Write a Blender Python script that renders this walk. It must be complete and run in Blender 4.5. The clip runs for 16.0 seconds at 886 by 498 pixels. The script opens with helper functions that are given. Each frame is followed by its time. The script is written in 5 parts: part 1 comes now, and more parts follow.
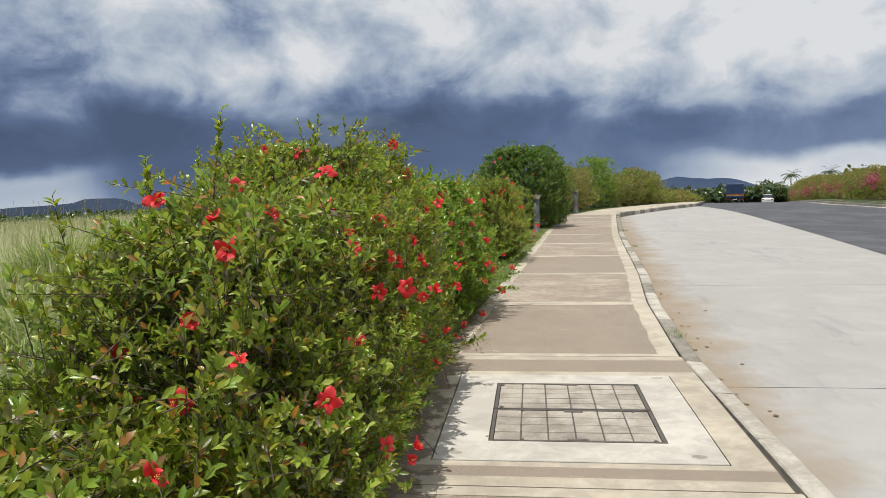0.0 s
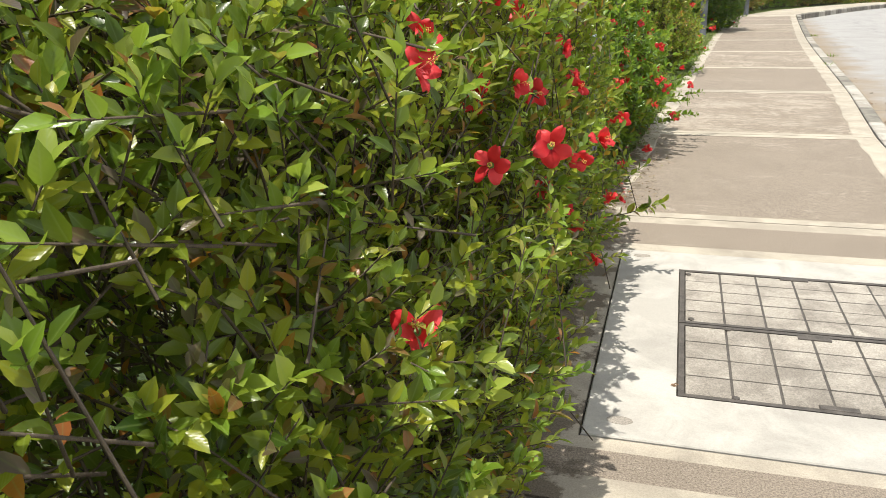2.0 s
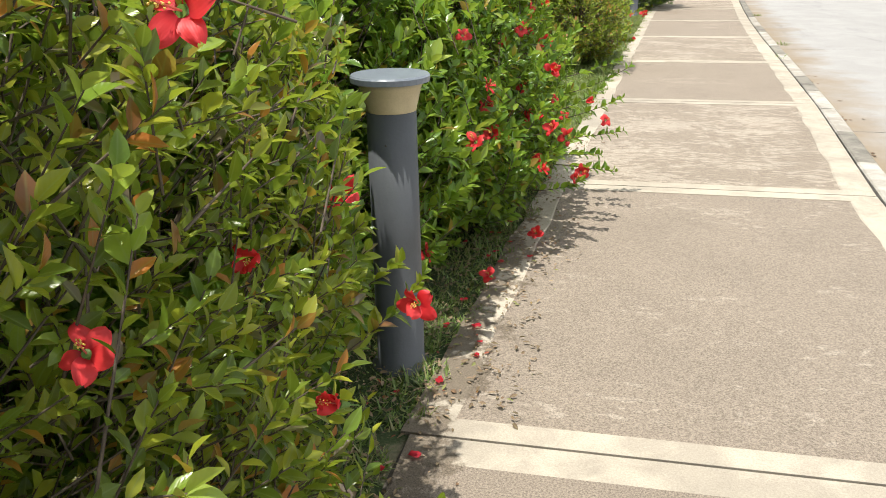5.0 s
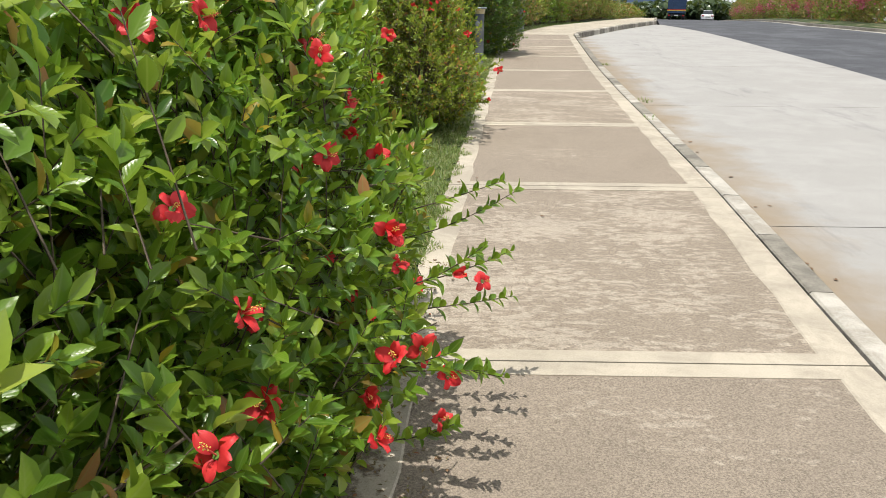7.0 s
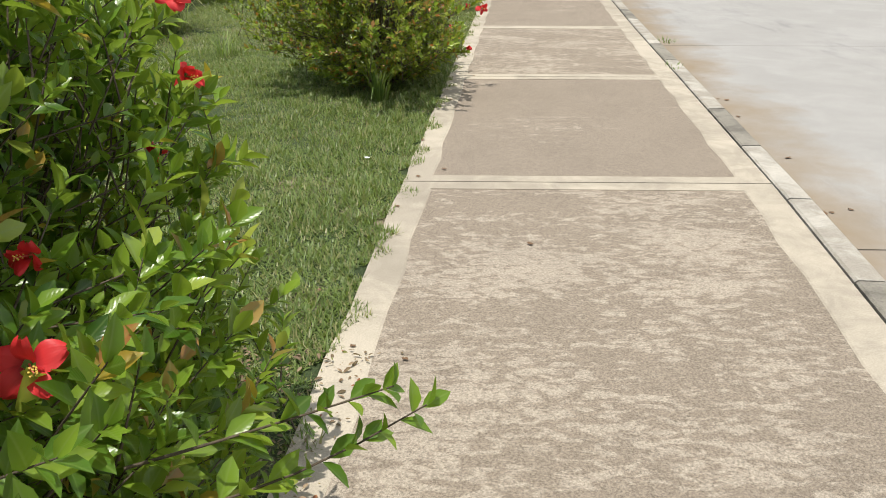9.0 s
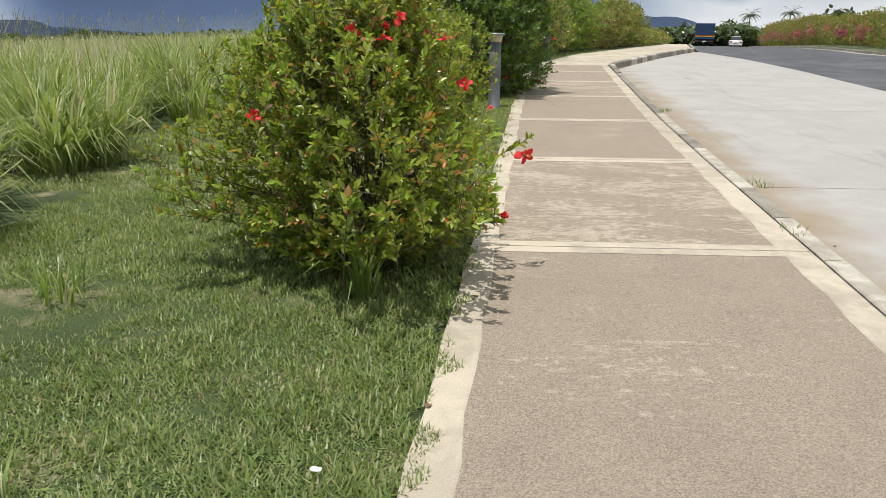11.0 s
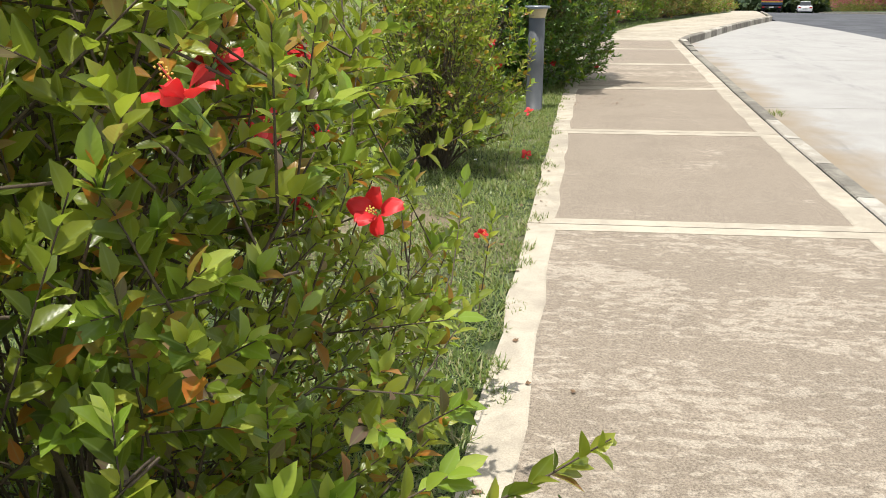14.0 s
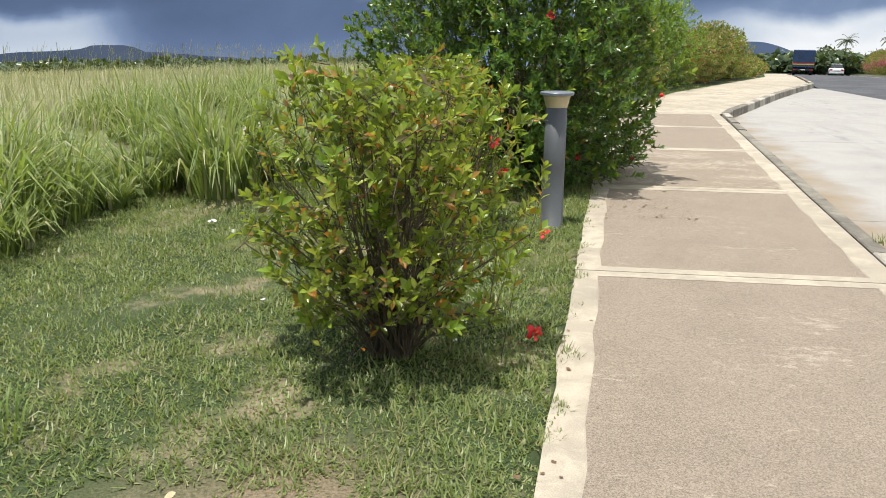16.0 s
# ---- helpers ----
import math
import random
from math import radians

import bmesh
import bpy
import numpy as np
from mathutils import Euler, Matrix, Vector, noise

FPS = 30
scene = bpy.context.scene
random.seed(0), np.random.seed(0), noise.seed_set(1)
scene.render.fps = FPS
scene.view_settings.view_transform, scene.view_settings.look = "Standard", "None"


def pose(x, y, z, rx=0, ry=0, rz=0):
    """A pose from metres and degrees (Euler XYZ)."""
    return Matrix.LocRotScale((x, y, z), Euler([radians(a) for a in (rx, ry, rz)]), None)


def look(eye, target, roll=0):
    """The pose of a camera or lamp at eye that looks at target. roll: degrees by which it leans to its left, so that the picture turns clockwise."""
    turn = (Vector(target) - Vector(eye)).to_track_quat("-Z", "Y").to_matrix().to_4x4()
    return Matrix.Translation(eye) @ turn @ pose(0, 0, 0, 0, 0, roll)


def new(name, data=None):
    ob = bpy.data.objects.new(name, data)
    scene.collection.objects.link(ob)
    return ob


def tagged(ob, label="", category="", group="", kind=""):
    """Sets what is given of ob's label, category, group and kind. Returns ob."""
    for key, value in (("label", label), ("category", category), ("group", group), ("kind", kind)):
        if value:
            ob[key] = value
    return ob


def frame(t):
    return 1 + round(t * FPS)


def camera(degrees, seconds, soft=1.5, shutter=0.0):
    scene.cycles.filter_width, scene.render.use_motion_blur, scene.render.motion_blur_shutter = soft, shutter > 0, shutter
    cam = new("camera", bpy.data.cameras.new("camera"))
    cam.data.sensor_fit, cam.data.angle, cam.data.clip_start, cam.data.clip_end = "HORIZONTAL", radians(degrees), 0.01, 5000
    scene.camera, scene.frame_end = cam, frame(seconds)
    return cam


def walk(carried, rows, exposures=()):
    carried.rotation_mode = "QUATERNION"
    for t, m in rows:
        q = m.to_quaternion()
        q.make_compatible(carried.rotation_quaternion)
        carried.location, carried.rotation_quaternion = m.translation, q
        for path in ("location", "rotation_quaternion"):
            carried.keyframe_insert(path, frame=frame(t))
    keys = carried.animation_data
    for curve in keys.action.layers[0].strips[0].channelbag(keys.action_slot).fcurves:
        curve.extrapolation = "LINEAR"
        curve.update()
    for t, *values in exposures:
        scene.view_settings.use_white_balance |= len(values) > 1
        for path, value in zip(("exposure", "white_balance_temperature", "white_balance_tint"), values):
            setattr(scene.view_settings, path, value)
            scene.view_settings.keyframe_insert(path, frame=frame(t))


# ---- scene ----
cam = camera(59.2, 16.0, soft=0.9)
PATH = [
    (0, (-0.387, -0.731, 1.593), (-0.614, 1.249, 1.416), -1.2),
    (0.5, (-0.464, -0.194, 1.542), (-0.832, 1.747, 1.230), -1.9),
    (1, (-0.561, 0.292, 1.490), (-0.990, 2.206, 1.099), -1.0),
    (1.5, (-0.676, 0.767, 1.472), (-1.166, 2.643, 0.984), -1.2),
    (2, (-0.737, 1.268, 1.444), (-1.286, 3.079, 0.797), -1.5),
    (2.5, (-0.763, 1.747, 1.434), (-1.300, 3.556, 0.771), -1.4),
    (3, (-0.729, 2.202, 1.487), (-1.196, 4.013, 0.781), -1.4),
    (3.5, (-0.732, 2.727, 1.474), (-1.126, 4.551, 0.757), -1.2),
    (3.7, (-0.716, 2.933, 1.466), (-1.084, 4.763, 0.749), -1.0),
    (4.75, (-0.600, 3.880, 1.480), (-1.000, 5.705, 0.760), -1.0),
    (5.8, (-0.663, 4.887, 1.489), (-1.061, 6.705, 0.756), -1.1),
    (6, (-0.693, 5.110, 1.511), (-1.045, 6.942, 0.790), -1.0),
    (6.5, (-0.710, 5.637, 1.522), (-0.875, 7.511, 0.845), -0.5),
    (7, (-0.738, 6.178, 1.512), (-0.762, 8.072, 0.870), 0.5),
    (7.5, (-0.769, 6.636, 1.395), (-0.732, 8.523, 0.734), 2.4),
    (8, (-0.743, 6.973, 1.478), (-0.738, 8.820, 0.710), 0.5),
    (8.2, (-0.769, 7.158, 1.527), (-0.760, 8.996, 0.740), -0.1),
    (9.3, (-0.400, 8.330, 1.450), (-0.460, 10.150, 0.625), 0.2),
    (10.5, (-0.675, 9.777, 1.369), (-0.820, 11.583, 0.522), 0.2),
    (11, (-0.548, 10.487, 1.405), (-0.620, 12.398, 0.820), 0.5),
    (11.5, (-0.522, 11.083, 1.471), (-0.591, 13.022, 0.986), 0.2),
    (12, (-0.496, 11.581, 1.480), (-0.575, 13.526, 1.018), 0.1),
    (12.5, (-0.473, 12.111, 1.472), (-0.555, 14.055, 1.011), 0.2),
    (13, (-0.445, 12.763, 1.416), (-0.554, 14.689, 0.888), 0.3),
    (13.5, (-0.395, 13.264, 1.385), (-0.523, 15.170, 0.795), -0.0),
    (14, (-0.358, 13.767, 1.379), (-0.552, 15.646, 0.720), -0.1),
    (14.5, (-0.303, 14.373, 1.413), (-0.538, 16.262, 0.801), 1.4),
    (15, (-0.238, 15.004, 1.441), (-0.493, 16.902, 0.866), 0.9),
    (15.5, (-0.297, 15.564, 1.473), (-0.553, 17.470, 0.921), 1.0),
    (16, (-0.289, 16.089, 1.518), (-0.548, 18.000, 0.989), 0.4),
]
walk(cam, [(t, look(e, g, r)) for t, e, g, r in PATH],
     ((0.0, -0.28), (0.5, -0.10), (1.0, 0.06), (2.0, 0.08), (2.5, 0.12), (3.5, 0.08), (6.0, 0.26), (7.0, -0.08), (8.0, -0.15), (10.5, -0.22), (11.5, -0.08), (12.5, 0.0), (14.0, 0.12), (16.0, 0.08)))

# ---- world, sun ----
SUN_DIR = Vector((0.13, 0.16, -1.0)).normalized()
sun_data = bpy.data.lights.new("sun", "SUN")
sun_data.energy, sun_data.angle, sun_data.color = 5.0, radians(0.6), (1.0, 0.95, 0.87)
sun = new("sun", sun_data)
sun.rotation_euler = SUN_DIR.to_track_quat("-Z", "Y").to_euler()


class Nodes:
    """Small helper that adds and links nodes in one tree."""

    def __init__(self, tree):
        self.tree = tree
        tree.nodes.clear()

    def add(self, kind, inputs=None, **props):
        n = self.tree.nodes.new(kind)
        for k, v in props.items():
            if k == "op":
                n.operation = v
            elif k == "blend":
                n.blend_type = v
            elif k == "data_type":
                n.data_type = v
            elif k == "sky_type":
                n.sky_type = v
        for k, v in (inputs or {}).items():
            if isinstance(v, bpy.types.NodeSocket):
                self.tree.links.new(v, n.inputs[k])
            else:
                n.inputs[k].default_value = v
        return n

    def math(self, op, a, b=0.0, c=0.0):
        return self.add("ShaderNodeMath", {0: a, 1: b, 2: c}, op=op).outputs[0]

    def ramp(self, fac, stops, smooth=False):
        n = self.add("ShaderNodeValToRGB", {0: fac})
        els = n.color_ramp.elements
        if smooth:
            n.color_ramp.interpolation = "EASE"
        while len(els) < len(stops):
            els.new(0.5)
        for e, (p, c) in zip(els, stops):
            e.position, e.color = p, (c[0], c[1], c[2], 1) if len(c) == 3 else c
        return n.outputs[0]

    def mix(self, fac, a, b, blend="MIX"):
        n = self.tree.nodes.new("ShaderNodeMix")
        n.data_type, n.blend_type = "RGBA", blend
        for i, v in ((0, fac), (6, a), (7, b)):
            if isinstance(v, bpy.types.NodeSocket):
                self.tree.links.new(v, n.inputs[i])
            else:
                n.inputs[i].default_value = v if i == 0 else (*v, 1) if len(v) == 3 else v
        return n.outputs[2]

    def noise(self, vec, scale, detail=4.0, rough=0.55, distort=0.0):
        return self.add("ShaderNodeTexNoise", {"Vector": vec, "Scale": scale, "Detail": detail, "Roughness": rough, "Distortion": distort}).outputs[0]

    def mapping(self, vec, scale=(1, 1, 1), loc=(0, 0, 0)):
        return self.add("ShaderNodeMapping", {"Vector": vec, "Scale": scale, "Location": loc}).outputs[0]


def g3(v):
    return (v, v, v)


world = bpy.data.worlds.new("sky")
scene.world = world
world.use_nodes = True
W = Nodes(world.node_tree)
wc = W.add("ShaderNodeTexCoord").outputs["Generated"]
sep = W.add("ShaderNodeSeparateXYZ", {0: wc}).outputs
clouds_v = W.mapping(wc, (2.2, 2.2, 3.6), (0.31, 0.4, 0.1))
big = W.noise(clouds_v, 1.6, 7.0, 0.50, 0.25)
fine = W.noise(W.mapping(wc, (3.0, 3.0, 4.0), (3.3, 1.2, 0.7)), 3.6, 12.0, 0.56, 0.30)
up = W.math("ADD", sep[2], W.math("MULTIPLY", W.math("SUBTRACT", big, 0.5), 0.10))
height = W.ramp(W.math("ADD", up, 0.12), [
    (0.03, g3(0.50)), (0.10, g3(0.40)), (0.135, g3(0.28)), (0.185, g3(0.25)), (0.225, g3(0.56)), (0.27, g3(0.72)), (0.36, g3(0.78)), (0.7, g3(0.80))], True)
# pale gaps under the cloud base, to the west over the meadow and low over the road
west = W.ramp(W.math("MULTIPLY", sep[0], -1.0), [(0.44, g3(0.0)), (0.54, g3(0.46))], True)
east = W.ramp(sep[0], [(0.10, g3(0.0)), (0.30, g3(0.40))], True)
low = W.ramp(W.math("ADD", up, 0.12), [(0.140, g3(1.0)), (0.162, g3(0.0))], True)
gap = W.math("MULTIPLY", W.math("ADD", west, east), low)
puff = W.ramp(W.math("ADD", sep[2], 0.0), [(0.02, g3(0.25)), (0.13, g3(1.25))], True)
value = W.math("ADD", W.math("MULTIPLY", W.math("SUBTRACT", big, 0.5), 0.55), W.math("ADD", height, gap))
value = W.math("ADD", value, W.math("MULTIPLY", W.math("SUBTRACT", fine, 0.5), puff))
value = W.math("ADD", value, W.math("MULTIPLY", sep[0], 0.36))
cloud_col = W.ramp(value, [
    (0.05, (0.088, 0.128, 0.220)), (0.26, (0.125, 0.182, 0.315)), (0.42, (0.21, 0.285, 0.44)), (0.54, (0.38, 0.46, 0.60)),
    (0.70, (0.58, 0.65, 0.74)), (0.88, (0.86, 0.88, 0.91))])
sky = W.add("ShaderNodeTexSky", sky_type="NISHITA")
sky.sun_disc = False
sky.sun_elevation = math.asin(-SUN_DIR.z)
sky.sun_rotation = math.atan2(-SUN_DIR.x, -SUN_DIR.y)
sky_bg = W.add("ShaderNodeBackground", {0: sky.outputs[0], 1: 0.10})
cloud_bg = W.add("ShaderNodeBackground", {0: cloud_col, 1: 1.0})
cover = W.ramp(W.noise(W.mapping(wc, (1.5, 1.5, 4.0), (5.0, 2.0, 0.0)), 2.0, 5.0, 0.6), [(0.62, g3(1.0)), (0.80, g3(0.55))])
both = W.add("ShaderNodeMixShader", {0: cover, 1: sky_bg.outputs[0], 2: cloud_bg.outputs[0]})
W.add("ShaderNodeOutputWorld", {0: both.outputs[0]})

# ---- materials ----


def material(name):
    m = bpy.data.materials.new(name)
    m.use_nodes = True
    return m, Nodes(m.node_tree)


def finish(N, bsdf):
    N.add("ShaderNodeOutputMaterial", {0: bsdf})


def plain(name, color, rough=0.6, metal=0.0, vary=0.15, scale=8.0, bump=0.0, spec=0.5):
    """A surface of one paint or matter, with blotches and grain."""
    m, N = material(name)
    co = N.add("ShaderNodeTexCoord").outputs["Object"]
    a = N.noise(co, scale, 5, 0.6)
    b = N.noise(co, scale * 14, 3, 0.6)
    f = N.math("ADD", N.math("MULTIPLY", a, 0.65), N.math("MULTIPLY", b, 0.35))
    col = N.ramp(f, [(0.3, [c * (1 - vary * 1.6) for c in color]), (0.7, [min(1, c * (1 + vary)) for c in color])])
    ins = {"Base Color": col, "Roughness": N.math("MULTIPLY_ADD", b, 0.2, rough - 0.1), "Metallic": metal, "Specular IOR Level": spec}
    if bump:
        ins["Normal"] = N.add("ShaderNodeBump", {"Strength": bump, "Distance": 0.01, "Height": b}).outputs[0]
    finish(N, N.add("ShaderNodeBsdfPrincipled", ins).outputs[0])
    return m


def leaf_material(name, greens, aged, aged_share, trans=0.40, rough=0.30, vein=True, tint_scale=2.5):
    """Leaves: colour by leaf, a share of aged ones, a paler midrib, light through the blade."""
    m, N = material(name)
    geo = N.add("ShaderNodeNewGeometry")
    rnd = geo.outputs["Random Per Island"]
    col = N.ramp(rnd, [(i / (len(greens) - 1) * (1 - aged_share), c) for i, c in enumerate(greens)]
                 + [(1 - aged_share + 0.001 + i / max(1, len(aged)) * aged_share, c) for i, c in enumerate(aged)])
    pos = N.noise(geo.outputs["Position"], tint_scale, 3)
    col = N.mix(N.ramp(pos, [(0.40, g3(0)), (0.75, g3(0.30))]), col, greens[-1])
    if not vein:
        own = N.add("ShaderNodeObjectInfo").outputs["Random"]
        col = N.mix(N.ramp(own, [(0.3, g3(0.0)), (1.0, g3(0.30))]), col, aged[0])
    ins = {"Roughness": rough, "Specular IOR Level": 0.5}
    if vein:
        uv = N.add("ShaderNodeUVMap").outputs[0]
        s = N.add("ShaderNodeSeparateXYZ", {0: uv}).outputs
        off = N.math("ABSOLUTE", N.math("SUBTRACT", s[0], 0.5))
        rib = N.ramp(off, [(0.0, g3(1)), (0.07, g3(0))])
        col = N.mix(N.math("MULTIPLY", rib, 0.35), col, (0.30, 0.40, 0.12))
        side = N.math("SINE", N.math("MULTIPLY_ADD", s[1], 44.0, N.math("MULTIPLY", off, -30.0)))
        ins["Normal"] = N.add("ShaderNodeBump", {"Strength": 0.06, "Distance": 0.002, "Height": N.math("ADD", side, rib)}).outputs[0]
    ins["Base Color"] = col
    p = N.add("ShaderNodeBsdfPrincipled", ins).outputs[0]
    t = N.add("ShaderNodeBsdfTranslucent", {0: N.mix(0.5, col, (0.42, 0.54, 0.045), "MIX")}).outputs[0]
    finish(N, N.add("ShaderNodeMixShader", {0: trans, 1: p, 2: t}).outputs[0])
    return m


def concrete(name, pale, dark, patch=0.5, stretch=(1.0, 2.6, 1.0), speckle=0.5, bump=0.4, rough=0.9, patch_scale=5.0, gutter=False, spread=0.10, crisp=0.0, cloud=0.20, soil=False):
    """Weathered concrete: worn pale patches over darker aggregate, with a fine grain."""
    m, N = material(name)
    geo = N.add("ShaderNodeNewGeometry")
    pos = geo.outputs["Position"]
    rnd = N.add("ShaderNodeObjectInfo").outputs["Random"]
    grain = N.noise(pos, 140.0, 4, 0.80)
    mid = N.noise(N.mapping(pos, stretch), patch_scale, 5 if crisp else 8, 0.58 if crisp else 0.68, 0.6)
    wide = N.noise(pos, 0.7, 4, 0.6)
    f = N.math("ADD", mid, N.math("MULTIPLY", N.math("SUBTRACT", wide, 0.5), 0.5 if crisp else 0.9))
    if crisp:
        drift = N.noise(N.mapping(pos, (0.6, 1.5, 1.0)), 1.9, 5, 0.6, 0.4)
        f = N.math("ADD", f, N.math("MULTIPLY", N.math("SUBTRACT", drift, 0.5), 0.75))
    f = N.math("ADD", f, N.math("MULTIPLY", N.math("SUBTRACT", rnd, 0.5), spread))
    wear = N.ramp(f, [(0.5 - 0.22 * (1 - patch), g3(0)), (0.60, g3(1))] if not crisp else [(crisp, g3(0.0)), (crisp + 0.09, g3(1))])
    col = N.mix(wear, dark, pale)
    g = N.ramp(grain, [(0.32, g3(1 - speckle)), (0.62, g3(1 + speckle * 0.35))])
    col = N.mix(1.0, col, g, "MULTIPLY")
    stain = N.ramp(N.noise(pos, 2.1, 6, 0.62), [(0.30, g3(1 - cloud)), (0.55, g3(1.0))])
    col = N.mix(1.0, col, stain, "MULTIPLY")
    if gutter:
        at = N.add("ShaderNodeSeparateXYZ", {0: pos}).outputs
        off = N.math("SUBTRACT", at[0], N.math("MULTIPLY_ADD", at[1], 0.080, 0.42))
        scuff = N.math("MULTIPLY", N.ramp(N.noise(N.mapping(pos, (2.6, 0.5, 1.0)), 1.6, 7, 0.7, 0.5), [(0.52, g3(0.0)), (0.66, g3(1.0))]), N.ramp(N.noise(N.mapping(pos, (0.5, 0.12, 1.0), (3.0, 1.0, 0.0)), 0.9, 3, 0.5), [(0.50, g3(0.0)), (0.62, g3(0.55))]))
        col = N.mix(scuff, col, (0.20, 0.20, 0.20))
        silt = N.math("ADD", off, N.math("MULTIPLY", N.math("SUBTRACT", N.noise(pos, 1.3, 7, 0.65), 0.5), 1.5))
        col = N.mix(N.ramp(silt, [(0.05, g3(1.0)), (0.35, g3(0.65)), (0.75, g3(0.0))]), col, (0.27, 0.215, 0.15))
    if soil:
        at = N.add("ShaderNodeSeparateXYZ", {0: pos}).outputs
        off = N.math("ADD", at[0], N.math("MULTIPLY", N.math("SUBTRACT", N.noise(pos, 4.5, 8, 0.68), 0.5), 1.1))
        patch_of = N.math("MULTIPLY", N.ramp(N.math("ADD", off, 2.0), [(0.94, g3(0.9)), (1.22, g3(0.0))]), N.ramp(N.math("MULTIPLY", at[1], 0.05), [(0.46, g3(1.0)), (0.52, g3(0.0))]))
        col = N.mix(patch_of, col, N.ramp(grain, [(0.35, (0.085, 0.068, 0.048)), (0.65, (0.22, 0.18, 0.135))]))
    nor = N.add("ShaderNodeBump", {"Strength": bump, "Distance": 0.004, "Height": N.math("ADD", grain, N.math("MULTIPLY", mid, 0.8))}).outputs[0]
    finish(N, N.add("ShaderNodeBsdfPrincipled", {"Base Color": col, "Roughness": rough, "Normal": nor, "Specular IOR Level": 0.25}).outputs[0])
    return m


M_border = concrete("smooth concrete border", (0.51, 0.455, 0.365), (0.40, 0.355, 0.285), 0.5, (1, 1, 1), 0.22, 0.2, soil=True)
M_panel = concrete("exposed aggregate panel", (0.415, 0.355, 0.286), (0.320, 0.268, 0.212), 0.60, (1.05, 2.3, 1), 0.62, 1.0, patch_scale=11.0, spread=0.05, crisp=0.64, cloud=0.10, soil=True)
M_flaked = concrete("flaking aggregate panel", (0.450, 0.388, 0.312), (0.318, 0.266, 0.208), 0.60, (1.05, 2.3, 1), 0.62, 1.0, patch_scale=11.0, spread=0.04, crisp=0.515, cloud=0.10)
M_cover = concrete("cover concrete", (0.54, 0.515, 0.46), (0.44, 0.415, 0.37), 0.5, (1, 1, 1), 0.10, 0.12)
M_fill = concrete("grate infill concrete", (0.46, 0.42, 0.36), (0.30, 0.27, 0.23), 0.5, (1, 1, 1), 0.40, 0.5)
M_bay = concrete("parking bay concrete", (0.382, 0.372, 0.354), (0.350, 0.340, 0.322), 0.5, (1, 1, 1), 0.16, 0.2, patch_scale=1.6, gutter=True, cloud=0.05)
M_kerb_pale = concrete("pale kerb", (0.52, 0.49, 0.43), (0.36, 0.33, 0.28), 0.5, (1, 1, 1), 0.25, 0.4)
M_kerb_dark = concrete("dark kerb", (0.30, 0.28, 0.235), (0.185, 0.17, 0.145), 0.4, (1, 1, 1), 0.35, 0.5)
M_asphalt = concrete("asphalt", (0.118, 0.122, 0.134), (0.082, 0.085, 0.095), 0.5, (1, 0.3, 1), 0.35, 0.5, 0.85, 0.6)
M_joint = plain("dirty joint", (0.085, 0.075, 0.06), 0.95, 0, 0.4, 9)
M_steel = plain("rusted dark steel", (0.13, 0.115, 0.10), 0.65, 0.4, 0.35, 20, 0.3)
M_bollard = plain("dark grey powder coat", (0.088, 0.096, 0.105), 0.5, 0.0, 0.10, 6, 0.08)
M_cap = plain("blue grey cap paint", (0.20, 0.23, 0.27), 0.35, 0.0, 0.14, 9, 0.05)
M_cream = plain("aged cream reflector", (0.52, 0.44, 0.27), 0.32, 0.0, 0.12, 14)
M_bark = plain("grey brown twig bark", (0.115, 0.088, 0.060), 0.85, 0, 0.35, 30, 0.3)
M_trunk = plain("palm bark", (0.17, 0.14, 0.11), 0.9, 0, 0.35, 6, 0.3)
M_litter = plain("faded dry leaf", (0.20, 0.12, 0.065), 0.85, 0, 0.4, 40)
M_paper = plain("crumpled white paper", (0.78, 0.78, 0.78), 0.7, 0, 0.08, 40)
M_wall = plain("white house paint", (0.45, 0.46, 0.48), 0.8, 0, 0.06, 1)
M_roof = plain("grey roof sheet", (0.17, 0.19, 0.22), 0.7, 0.0, 0.12, 1)
M_dark = plain("dark opening", (0.03, 0.035, 0.04), 0.3)
M_carpaint = plain("white car paint", (0.72, 0.73, 0.74), 0.22, 0, 0.03, 1)
M_glass = plain("tinted car glass", (0.025, 0.03, 0.035), 0.06)
M_tyre = plain("tyre rubber", (0.025, 0.025, 0.025), 0.8)
M_rim = plain("alloy rim", (0.45, 0.45, 0.46), 0.35, 0.8)
M_red = plain("tail light red", (0.45, 0.02, 0.02), 0.2)
M_plate = plain("number plate", (0.65, 0.66, 0.62), 0.4)
M_blue = plain("truck blue paint", (0.030, 0.062, 0.135), 0.45, 0, 0.2, 3)
M_redband = plain("truck red band", (0.50, 0.06, 0.04), 0.5, 0, 0.15, 3)
M_yellow = plain("truck yellow band", (0.62, 0.44, 0.06), 0.5, 0, 0.15, 3)
M_chassis = plain("chassis black", (0.03, 0.03, 0.032), 0.7, 0, 0.3, 6)

